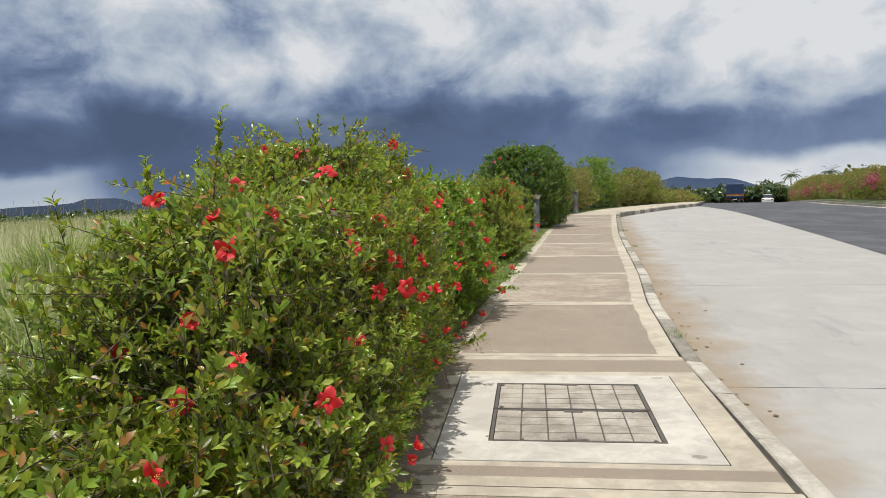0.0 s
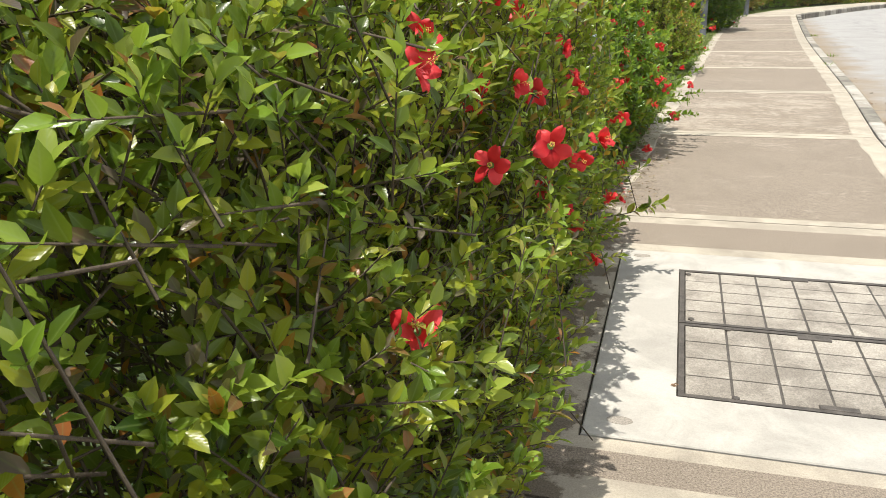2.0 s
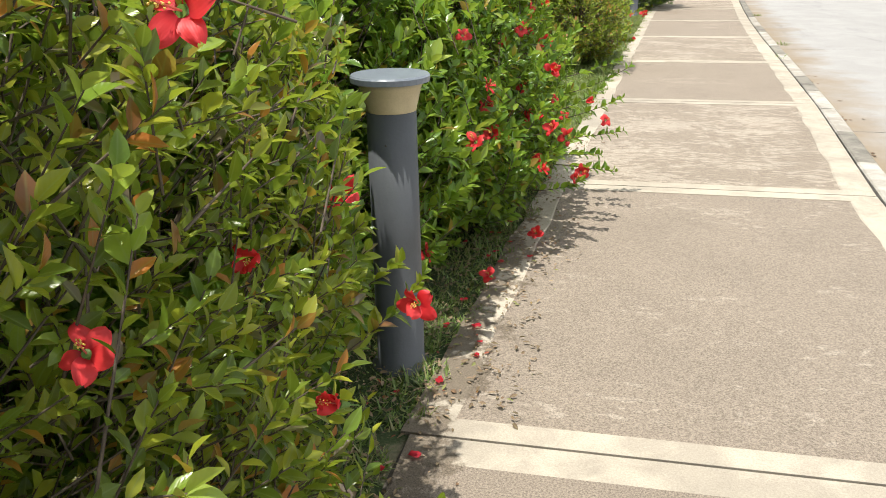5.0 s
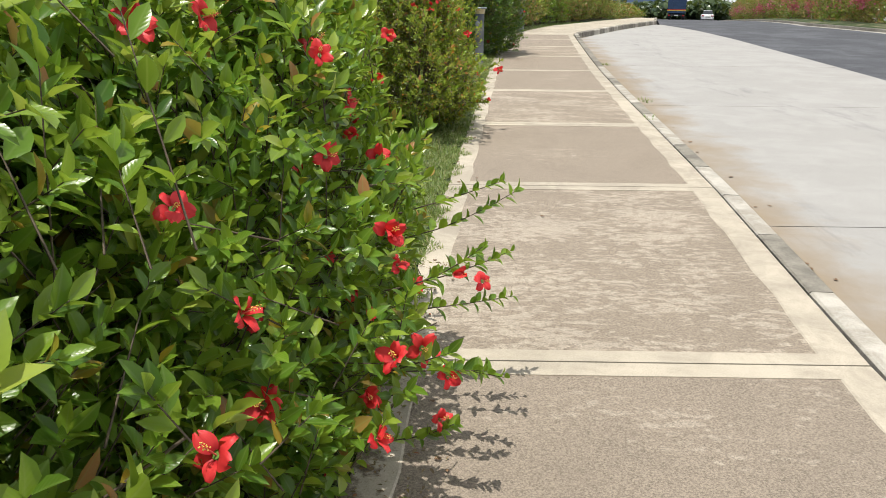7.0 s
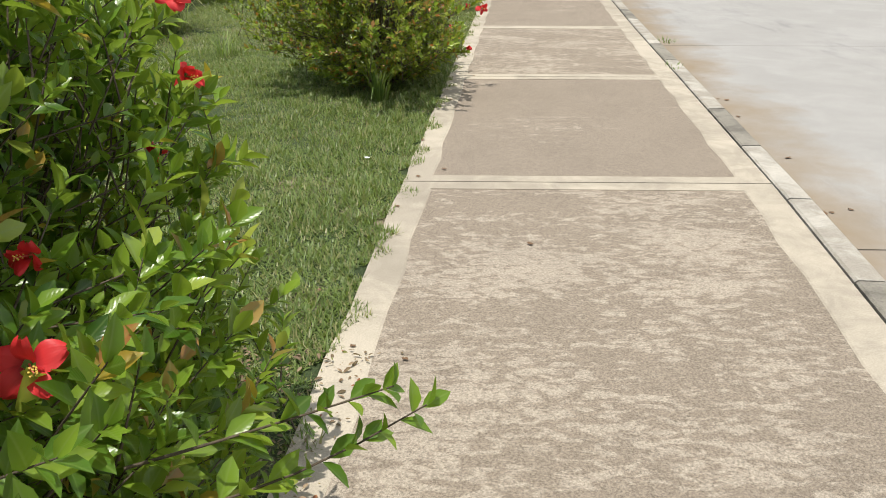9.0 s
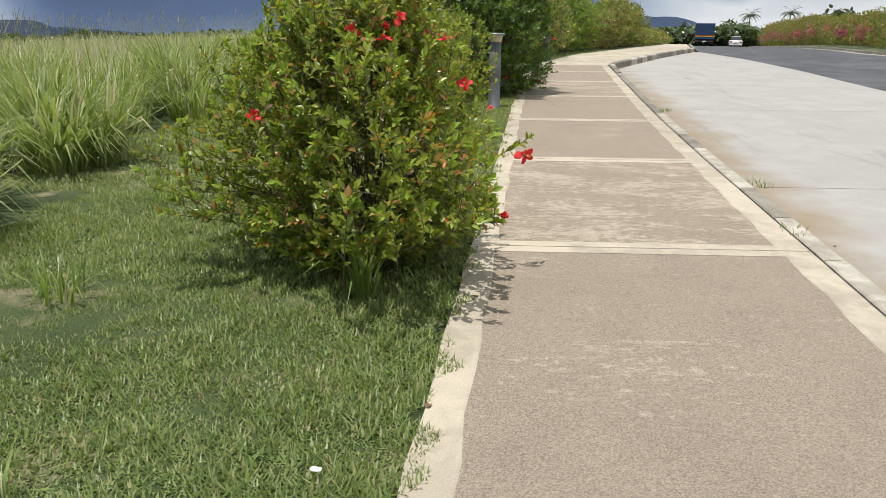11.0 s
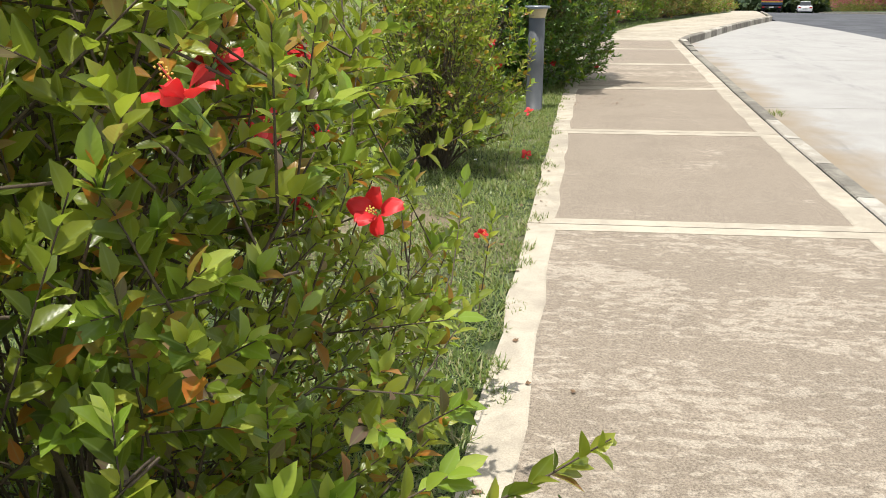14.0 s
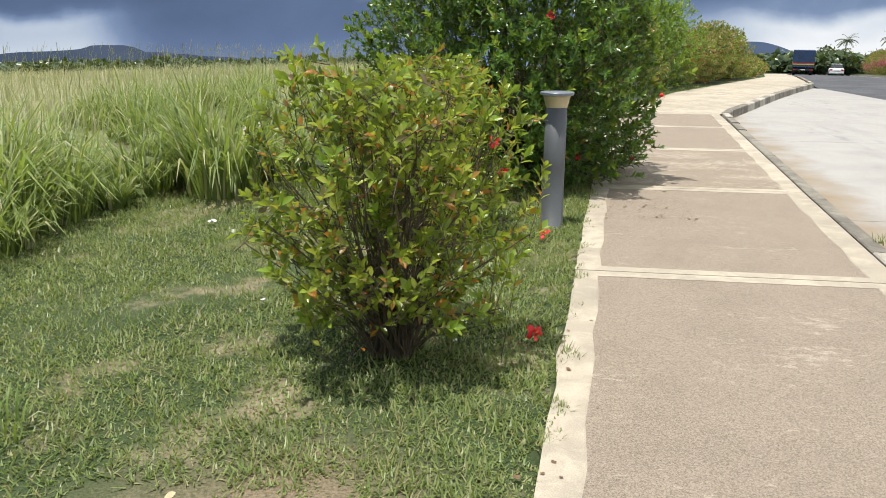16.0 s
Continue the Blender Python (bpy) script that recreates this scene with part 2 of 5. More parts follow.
M_leaf_a = leaf_material("hibiscus leaf, bronzed", [(0.026, 0.068, 0.011), (0.088, 0.155, 0.016), (0.215, 0.265, 0.020), (0.400, 0.410, 0.042)],
                         [(0.105, 0.075, 0.070), (0.20, 0.145, 0.135), (0.13, 0.075, 0.060), (0.46, 0.14, 0.03)], 0.15, 0.45, 0.30)
M_leaf_b = leaf_material("hibiscus leaf, fresh green", [(0.034, 0.100, 0.013), (0.078, 0.190, 0.020), (0.155, 0.290, 0.026), (0.270, 0.400, 0.045)],
                         [(0.20, 0.13, 0.04), (0.46, 0.30, 0.03)], 0.03, 0.45, 0.28)
M_leaf_c = leaf_material("hibiscus leaf, sunburnt", [(0.034, 0.070, 0.013), (0.115, 0.170, 0.020), (0.225, 0.275, 0.030), (0.390, 0.415, 0.055)],
                         [(0.14, 0.085, 0.07), (0.22, 0.14, 0.12), (0.50, 0.15, 0.03)], 0.16, 0.52, 0.32)
# Young growth; its extra brightness also stands in for sun on shoot tips.
M_lit_young = leaf_material("young leaf with sunlit tip tone", [(0.120, 0.215, 0.022), (0.200, 0.320, 0.034), (0.300, 0.410, 0.056), (0.400, 0.460, 0.090)],
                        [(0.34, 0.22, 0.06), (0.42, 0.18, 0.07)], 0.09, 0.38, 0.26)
M_leaf_e = leaf_material("dense shrub leaf", [(0.018, 0.055, 0.012), (0.034, 0.095, 0.017), (0.066, 0.160, 0.024), (0.130, 0.255, 0.040)],
                         [(0.155, 0.139, 0.046)], 0.03, 0.32, 0.28)
M_hedge = leaf_material("hedge leaf", [(0.050, 0.110, 0.022), (0.100, 0.180, 0.028), (0.180, 0.270, 0.039), (0.280, 0.310, 0.062)],
                        [(0.341, 0.110, 0.078), (0.465, 0.160, 0.109)], 0.24, vein=False)
M_woods = leaf_material("far woods", [(0.045, 0.078, 0.040), (0.062, 0.100, 0.048), (0.080, 0.122, 0.054), (0.100, 0.142, 0.062)], [(0.05, 0.06, 0.03)], 0.05, vein=False, trans=0.15)
M_palm = leaf_material("palm frond", [(0.030, 0.050, 0.022), (0.040, 0.064, 0.026), (0.055, 0.080, 0.030)], [(0.08, 0.08, 0.03)], 0.05, vein=False, trans=0.15)
M_lawn = leaf_material("lawn blade", [(0.036, 0.084, 0.022), (0.090, 0.168, 0.038), (0.160, 0.262, 0.060), (0.265, 0.370, 0.120)],
                       [(0.28, 0.24, 0.12), (0.38, 0.36, 0.18)], 0.20, 0.34, 0.42, False, 1.1)
M_reed = leaf_material("tall grass blade", [(0.042, 0.095, 0.020), (0.105, 0.190, 0.036), (0.200, 0.295, 0.066), (0.340, 0.420, 0.150)],
                       [(0.46, 0.42, 0.24), (0.54, 0.50, 0.34)], 0.10, 0.40, 0.50, False, 0.5)
M_dry = leaf_material("dry meadow grass", [(0.24, 0.27, 0.12), (0.34, 0.34, 0.18), (0.44, 0.41, 0.26), (0.52, 0.48, 0.34)],
                      [(0.58, 0.53, 0.40)], 0.2, 0.40, 0.6, False, 0.08)
M_magenta = leaf_material("magenta bracts", [(0.42, 0.03, 0.16), (0.55, 0.05, 0.22), (0.62, 0.10, 0.30)], [(0.5, 0.12, 0.10)], 0.1, vein=False)


M_litter_mix = leaf_material("mixed dry leaf litter", [(0.10, 0.065, 0.04), (0.17, 0.11, 0.07), (0.26, 0.17, 0.11), (0.33, 0.24, 0.16)], [(0.30, 0.03, 0.03), (0.20, 0.22, 0.06)], 0.12, 0.1, 0.8)


def petal_material():
    m, N = material("hibiscus petal red")
    uv = N.add("ShaderNodeUVMap").outputs[0]
    s = N.add("ShaderNodeSeparateXYZ", {0: uv}).outputs
    rnd = N.add("ShaderNodeObjectInfo").outputs["Random"]
    base = N.mix(rnd, (0.68, 0.016, 0.026), (0.88, 0.050, 0.055))
    veins = N.math("SINE", N.math("MULTIPLY", s[0], 60.0))
    col = N.mix(N.math("MULTIPLY_ADD", veins, 0.012, 0.06), base, (0.88, 0.22, 0.20))
    col = N.mix(N.ramp(s[1], [(0.02, g3(0.75)), (0.30, g3(0.0))]), col, (0.30, 0.004, 0.02))
    nor = N.add("ShaderNodeBump", {"Strength": 0.05, "Distance": 0.002, "Height": veins}).outputs[0]
    p = N.add("ShaderNodeBsdfPrincipled", {"Base Color": col, "Roughness": 0.5, "Normal": nor}).outputs[0]
    t = N.add("ShaderNodeBsdfTranslucent", {0: (0.8, 0.03, 0.03, 1)}).outputs[0]
    finish(N, N.add("ShaderNodeMixShader", {0: 0.32, 1: p, 2: t}).outputs[0])
    return m


M_petal = petal_material()
M_stamen = plain("stamen pink", (0.72, 0.16, 0.12), 0.5, 0, 0.2, 60)
M_anther = plain("anther yellow", (0.75, 0.50, 0.10), 0.6, 0, 0.2, 60)
M_calyx = plain("calyx green", (0.12, 0.22, 0.04), 0.5, 0, 0.2, 60)


def ground_material():
    """Soil under grass: green turf near, dry meadow far, with bare sandy spots."""
    m, N = material("turf and meadow soil")
    pos = N.add("ShaderNodeNewGeometry").outputs["Position"]
    wide = N.noise(pos, 0.22, 5, 0.6)
    mid = N.noise(pos, 1.6, 6, 0.65)
    grain = N.noise(pos, 70, 3, 0.7)
    turf = N.ramp(N.math("ADD", N.math("MULTIPLY", mid, 0.5), N.math("MULTIPLY", grain, 0.5)),
                  [(0.30, (0.026, 0.042, 0.018)), (0.52, (0.060, 0.086, 0.036)), (0.72, (0.20, 0.165, 0.10))])
    meadow = N.ramp(N.math("ADD", N.math("MULTIPLY", N.noise(pos, 0.05, 6, 0.6), 0.7), N.math("MULTIPLY", mid, 0.3)),
                    [(0.3, (0.17, 0.20, 0.08)), (0.5, (0.27, 0.28, 0.14)), (0.7, (0.38, 0.35, 0.22))])
    x = N.add("ShaderNodeSeparateXYZ", {0: pos}).outputs[0]
    far = N.ramp(N.math("MULTIPLY_ADD", x, -0.05, 0.0), [(0.20, g3(0)), (0.45, g3(1))])
    col = N.mix(far, turf, meadow)
    bare = N.ramp(N.math("ADD", mid, N.math("MULTIPLY", wide, 0.5)), [(0.78, g3(0)), (0.92, g3(0.8))])
    col = N.mix(bare, col, (0.33, 0.27, 0.19))
    spot = N.add("ShaderNodeVectorMath", {0: pos, 1: (-1.10, 18.05, 0.0)})
    spot.operation = "DISTANCE"
    worn = N.math("ADD", spot.outputs["Value"], N.math("MULTIPLY", N.math("SUBTRACT", mid, 0.5), 1.6))
    col = N.mix(N.ramp(worn, [(0.25, g3(0.75)), (0.85, g3(0.0))]), col, N.ramp(grain, [(0.3, (0.12, 0.09, 0.06)), (0.6, (0.31, 0.24, 0.165))]))
    nor = N.add("ShaderNodeBump", {"Strength": 0.6, "Distance": 0.02, "Height": grain}).outputs[0]
    finish(N, N.add("ShaderNodeBsdfPrincipled", {"Base Color": col, "Roughness": 0.95, "Normal": nor, "Specular IOR Level": 0.2}).outputs[0])
    return m


M_ground = ground_material()


# Air haze is put into an emission colour; the hills glow, unlit by the sun.
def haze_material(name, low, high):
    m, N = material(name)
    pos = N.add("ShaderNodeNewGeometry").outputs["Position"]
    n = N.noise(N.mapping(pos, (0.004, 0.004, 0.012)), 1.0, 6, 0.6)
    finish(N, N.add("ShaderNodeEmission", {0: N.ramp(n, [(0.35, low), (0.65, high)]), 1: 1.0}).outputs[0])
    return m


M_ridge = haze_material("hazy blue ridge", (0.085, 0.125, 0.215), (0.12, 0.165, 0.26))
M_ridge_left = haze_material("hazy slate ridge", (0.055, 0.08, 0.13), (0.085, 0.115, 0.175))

# ---- plan ----
LEFT_EDGE = [(-40, -1.6), (-3, -1.27), (6.2, -1.22), (9.2, -1.01), (21.2, -0.08), (24, 0.15), (30, 0.66), (33, 1.05), (35.5, 1.8), (40.5, 3.3), (46, 5.6), (52, 7.9),
             (60, 10.8), (75, 14.5), (90, 18.4), (115, 25.5), (160, 39.2)]
KERB_LINE = [(-40, 0.98), (3.2, 0.95), (6.2, 0.90), (9.2, 1.05), (12.2, 1.34), (15.2, 1.56), (18.2, 1.77), (21.2, 2.01), (24.2, 2.29), (27.4, 2.61), (33.0, 3.18),
             (36.0, 4.4), (40.0, 6.0), (44.0, 7.7), (48.0, 9.45), (60, 12.4), (75, 16.1), (90, 20.0), (115, 27.1), (160, 40.8)]
ROAD_LEFT = [(-40, 2.0), (6, 5.9), (15.9, 6.75), (22.5, 7.5), (29, 8.14), (33.5, 8.68), (40, 9.3), (48, 9.75), (60, 12.6), (75, 16.3), (90, 20.2), (115, 27.3), (160, 41.0)]


def along(line, y):
    return float(np.interp(y, [p[0] for p in line], [p[1] for p in line]))


def road_right(y):
    return along(ROAD_LEFT, y) + 7.6


def fall(x, y):
    """Height of the land: level at the walk, falling away ahead and to the sides."""
    z = 0.0
    if y > 25:
        d = min(y - 25, 46.0)
        z -= 0.00040 * d * d + max(0.0, y - 71) * 0.0368
    if x < -5:
        d = min(-5 - x, 15.0)
        z -= 0.0013 * d * d + max(0.0, -20 - x) * 0.039
    if x > 18:
        z -= (x - 18) * 0.012
    return z


def part(name, bm, mat, parent=None, label="", smooth=False):
    """Links a bmesh as one mesh object, under a thing or a part."""
    me = bpy.data.meshes.new(name)
    bm.to_mesh(me)
    bm.free()
    for m in (mat if isinstance(mat, (list, tuple)) else [mat]):
        me.materials.append(m)
    if smooth:
        me.polygons.foreach_set("use_smooth", [True] * len(me.polygons))
    ob = new(name, me)
    ob.parent = parent
    return tagged(ob, label)


def mesh_part(name, co, tris, mat, parent=None, label="", uv=None, smooth=False):
    """Links a mesh given as arrays of corners and triangles."""
    me = bpy.data.meshes.new(name)
    co, tris = np.asarray(co, np.float32), np.asarray(tris, np.int32)
    me.vertices.add(len(co))
    me.vertices.foreach_set("co", co.ravel())
    me.loops.add(tris.size)
    me.loops.foreach_set("vertex_index", tris.ravel())
    me.polygons.add(len(tris))
    me.polygons.foreach_set("loop_start", np.arange(0, tris.size, 3, dtype=np.int32))
    if smooth:
        me.polygons.foreach_set("use_smooth", np.ones(len(tris), bool))
    if uv is not None:
        layer = me.uv_layers.new(name="UVMap")
        layer.uv.foreach_set("vector", np.asarray(uv, np.float32)[tris.ravel()].ravel())
    me.update(calc_edges=True)
    me.validate()
    me.materials.append(mat)
    ob = new(name, me)
    ob.parent = parent
    return tagged(ob, label)


def empty(name, x, y, z, label, category, group="", kind="", rz=0.0):
    ob = new(name)
    ob.empty_display_size = 0.1
    ob.location, ob.rotation_euler = (x, y, z), (0, 0, rz)
    return tagged(ob, label, category, group, kind)


def box(bm, x0, x1, y0, y1, z0, z1, bevel=0.0, mat=0):
    r = bmesh.ops.create_cube(bm, size=1.0)
    vs = r["verts"]
    for v in vs:
        v.co = Vector((x0 + (v.co.x + 0.5) * (x1 - x0), y0 + (v.co.y + 0.5) * (y1 - y0), z0 + (v.co.z + 0.5) * (z1 - z0)))
    fs = {f for v in vs for f in v.link_faces}
    for f in fs:
        f.material_index = mat
    if bevel:
        bmesh.ops.bevel(bm, geom=list({e for v in vs for e in v.link_edges}), offset=bevel, segments=2, affect="EDGES", profile=0.6)


def tube(bm, p0, p1, r0, r1, n=8, cap=True):
    p0, p1 = Vector(p0), Vector(p1)
    q = (p1 - p0).to_track_quat("Z", "Y")
    rings = []
    for p, r in ((p0, r0), (p1, r1)):
        rings.append([bm.verts.new(p + q @ Vector((r * math.cos(a), r * math.sin(a), 0))) for a in [2 * math.pi * i / n for i in range(n)]])
    for i in range(n):
        bm.faces.new((rings[0][i], rings[0][(i + 1) % n], rings[1][(i + 1) % n], rings[1][i]))
    if cap:
        bm.faces.new(rings[0][::-1]), bm.faces.new(rings[1])


def lathe(bm, profile, n=28):
    rings = [[bm.verts.new((r * math.cos(2 * math.pi * i / n), r * math.sin(2 * math.pi * i / n), z)) for i in range(n)] for r, z in profile]
    for a, b in zip(rings, rings[1:]):
        for i in range(n):
            bm.faces.new((a[i], a[(i + 1) % n], b[(i + 1) % n], b[i]))
    bm.faces.new(rings[0][::-1]), bm.faces.new(rings[-1])


def strip(name, ys, left, right, lift, mat, label, category, thick=0.25, cols=1):
    """A sheet between two lines of the plan, following the fall of the land, with a skirt."""
    bm = bmesh.new()
    rows = []
    for y in ys:
        a, b = left(y), right(y)
        xs = [a + (b - a) * i / cols for i in range(cols + 1)]
        rows.append([bm.verts.new((x, y, fall(x, y) + lift)) for x in xs])
    for r, s in zip(rows, rows[1:]):
        for i in range(cols):
            bm.faces.new((r[i], r[i + 1], s[i + 1], s[i]))
        for i in (0, cols):
            lo = [bm.verts.new(v.co - Vector((0, 0, thick))) for v in (r[i], s[i])]
            bm.faces.new((r[i], s[i], lo[1], lo[0]) if i == 0 else (s[i], r[i], lo[0], lo[1]))
    return tagged(part(name, bm, mat), label, category, kind="structure")


# ---- ground, road, bay ----
YS = [-60, -40, -25, -15] + [-10 + i for i in range(0, 82)] + [75, 80, 86, 92, 100, 110, 120, 140, 160, 200, 260, 340, 450, 600, 900, 1400, 2600]
LU = [-2600, -1300, -700, -400, -250, -160, -110, -80, -60, -48, -38, -30, -24, -19, -15, -12, -9.5, -7.5, -6, -5, -4, -3.2, -2.4, -1.8, -1.2, -0.8, -0.4, -0.1, 0.02]
RU = [0.3, 1.5, 4, 8, 15, 30, 60, 120, 250, 500, 1000, 2600]
bm = bmesh.new()
rows = []
for y in YS:
    row = []
    yy = min(y, 160)
    for u in LU:
        x = along(LEFT_EDGE, yy) + u
        bump = 0.03 * noise.noise((x * 0.9, y * 0.9, 0)) if -40 < u < -0.2 and y < 80 else 0.0
        row.append(bm.verts.new((x, y, fall(x, y) - 0.015 + bump)))
    for x in (along(LEFT_EDGE, yy) + 0.06, road_right(yy) + 0.2):
        row.append(bm.verts.new((x, y, fall(x, y) - 0.42)))
    for u in RU:
        x = road_right(yy) + u
        row.append(bm.verts.new((x, y, fall(x, y) + 0.02 + (0.10 if u > 1 else 0.0))))
    rows.append(row)
for r, s in zip(rows, rows[1:]):
    for i in range(len(r) - 1):
        bm.faces.new((r[i], r[i + 1], s[i + 1], s[i]))
tagged(part("ground", bm, M_ground, smooth=True), "green lawn soil running into a dry grass meadow", "ground", kind="structure")

RY = [-40, -20, -10, 0, 6, 10, 15.9, 19, 22.5, 25.5, 29, 31, 33.5, 36.5, 40, 44, 48, 52, 56, 60, 63, 66, 69, 72, 75, 80, 85, 90, 97, 105, 115, 130, 145, 160]
strip("road", RY, lambda y: along(ROAD_LEFT, y), road_right, -0.125, M_asphalt, "worn grey asphalt road curving over a crest", "road", cols=3)
BAY_SEAMS = [-40, -20, -6.4, -0.4, 5.65, 11.6, 17.6, 23.6, 29.6, 35.6, 41.6, 47.6]
bay = strip("bay_bed", [y for y in RY if y <= 48], lambda y: along(KERB_LINE, y) + 0.02, lambda y: along(ROAD_LEFT, y) - 0.003, -0.145, M_joint, "dark joint bed of a concrete parking bay", "bay", 0.2)
for y0, y1 in zip(BAY_SEAMS, BAY_SEAMS[1:]):
    bm = bmesh.new()
    ys = [y0 + 0.006] + [y for y in (33.0, 36.0, 40.0, 44.0) if y0 < y < y1] + [y1 - 0.006]
    if y1 - y0 > 4:
        ys = sorted(set(ys + [y0 + (y1 - y0) * k / 4 for k in (1, 2, 3)]))
    rr = []
    for y in ys:
        a, b = along(KERB_LINE, y) + 0.13, along(ROAD_LEFT, y) - 0.003
        if b - a < 0.05:
            b = a + 0.05
        rr.append([bm.verts.new((a + (b - a) * k / 4, y, fall(0, y) - 0.12)) for k in range(5)])
    for r, s in zip(rr, rr[1:]):
        for k in range(4):
            bm.faces.new((r[k], r[k + 1], s[k + 1], s[k]))
    part("bay_slab", bm, M_bay, bay)

# far kerb and its pale channel on the other side of the road
bm = bmesh.new()
for y0, y1 in zip(RY, RY[1:]):
    vs = []
    for y in (y0, y1):
        x = road_right(y)
        vs.append([bm.verts.new((x + dx, y, fall(x, y) + dz)) for dx, dz in ((-0.02, -0.13), (0.0, -0.01), (0.02, 0.01), (0.16, 0.01), (0.18, -0.2))])
    for i in range(4):
        bm.faces.new((vs[0][i], vs[0][i + 1], vs[1][i + 1], vs[1][i]))
tagged(part("kerb_far", bm, M_kerb_dark), "weathered grey kerb across the road", "kerb", kind="structure")
strip("channel_far", RY, lambda y: road_right(y) - 0.36, lambda y: road_right(y) - 0.02, -0.118, M_kerb_pale, "pale concrete channel along the far kerb", "channel", 0.05)

# ---- pavement ----
JOINTS = [-11.8, -8.8, -5.8, -2.8, 0.2, 3.2, 6.2, 9.17, 12.25, 15.18, 18.22, 21.2, 24.32, 27.38, 30.4, 33.0]
PY = sorted(set([-40, -11.8] + [y for y in RY + JOINTS + [36.0, 40.0, 44.0, 48.0] if y >= -11.8]))
pavement = strip("pavement", PY, lambda y: along(LEFT_EDGE, y) + 0.012, lambda y: along(KERB_LINE, y) - 0.004, -0.022, M_joint, "concrete pavement of framed aggregate slabs", "pavement", 0.3)


def slab(y0, y1, hole=None):
    """One cast slab: a smooth pale frame round a sunken, rough panel."""
    bm = bmesh.new()
    g, zt = 0.006, 0.0
    def pt(s, t, inset=0.0, z=0.0):
        y = y0 + g + (y1 - y0 - 2 * g) * t
        a, b = along(LEFT_EDGE, y), along(KERB_LINE, y) - 0.012
        return bm.verts.new((a + (b - a) * s, y, fall(a, y) + zt + z))
    w = along(KERB_LINE, y0) - along(LEFT_EDGE, y0)
    s_l, s_r, t_b, t_f = 0.155 / w, 1 - 0.175 / w, 0.105 / (y1 - y0), 1 - 0.115 / (y1 - y0)
    n = 8
    ts = [t_b + (t_f - t_b) * k / n for k in range(n + 1)]
    def wob(k):
        return 0.006 * math.sin(k * 2.3 + y0)
    rim_l = [pt(s_l + wob(k), t) for k, t in enumerate(ts)]
    rim_r = [pt(s_r + wob(k + 3), t) for k, t in enumerate(ts)]
    low_l = [pt(s_l + 0.004 + wob(k), t, z=-0.004) for k, t in enumerate(ts)]
    low_r = [pt(s_r - 0.004 + wob(k + 3), t, z=-0.004) for k, t in enumerate(ts)]
    out_l = [pt(0.012 * noise.noise((k * 0.9, y0, 3.0)), t) for k, t in enumerate([0.0] + ts + [1.0])]
    out_r = [pt(1, t) for t in [0.0] + ts + [1.0]]
    def quad(a, b, c, d, m=0):
        bm.faces.new((a, b, c, d)).material_index = m
    for k in range(n):
        quad(out_l[k + 1], rim_l[k], rim_l[k + 1], out_l[k + 2])
        quad(rim_r[k], out_r[k + 1], out_r[k + 2], rim_r[k + 1])
        quad(rim_l[k], low_l[k], low_l[k + 1], rim_l[k + 1])
        quad(low_r[k], rim_r[k], rim_r[k + 1], low_r[k + 1])
        quad(low_l[k], low_r[k], low_r[k + 1], low_l[k + 1], 1)
    quad(out_l[0], out_r[0], out_r[1], out_l[1]), quad(out_l[1], out_r[1], rim_r[0], rim_l[0])
    quad(rim_l[0], rim_r[0], low_r[0], low_l[0]), quad(low_l[n], low_r[n], rim_r[n], rim_l[n])
    quad(rim_l[n], rim_r[n], out_r[n + 1], out_l[n + 1]), quad(out_l[n + 1], out_r[n + 1], out_r[n + 2], out_l[n + 2])
    loop = out_l[::-1] + out_r
    low = [bm.verts.new(v.co - Vector((0, 0, 0.08))) for v in loop]
    for i in range(len(loop)):
        j = (i + 1) % len(loop)
        bm.faces.new((loop[j], loop[i], low[i], low[j]))
    bm.normal_update()
    return bm


for y0, y1 in zip(JOINTS, JOINTS[1:]):
    if y0 == 3.2:
        continue
    part("slab", slab(y0, y1), [M_border, M_flaked if y0 in (0.2, 9.17, 15.18, 24.32) else M_panel], pavement)

# slab that carries the access cover
CX0, CX1, CY0, CY1 = -0.97, 0.68, 3.57, 5.51
bm = bmesh.new()
XS = [-1.18, CX0 - 0.008, CX1 + 0.008, 0.905]
YC = [3.206, 3.34, 3.49, CY0 - 0.008, CY1 + 0.008, 5.64, 6.06, 6.194]
gv = [[bm.verts.new((x, y, 0.0)) for x in XS] for y in YC]
for j in range(len(YC) - 1):
    for i in range(3):
        if i == 1 and j == 3:
            continue
        f = bm.faces.new((gv[j][i], gv[j][i + 1], gv[j + 1][i + 1], gv[j + 1][i]))
        f.material_index = 1 if j in (1, 5) else 0
for a, b in ((gv[3][1], gv[3][2]), (gv[3][2], gv[4][2]), (gv[4][2], gv[4][1]), (gv[4][1], gv[3][1]), (gv[0][3], gv[0][0]), (gv[7][0], gv[7][3])):
    lo = [bm.verts.new(v.co - Vector((0, 0, 0.06))) for v in (a, b)]
    bm.faces.new((a, b, lo[1], lo[0]))
part("slab", bm, [M_border, M_panel], pavement)

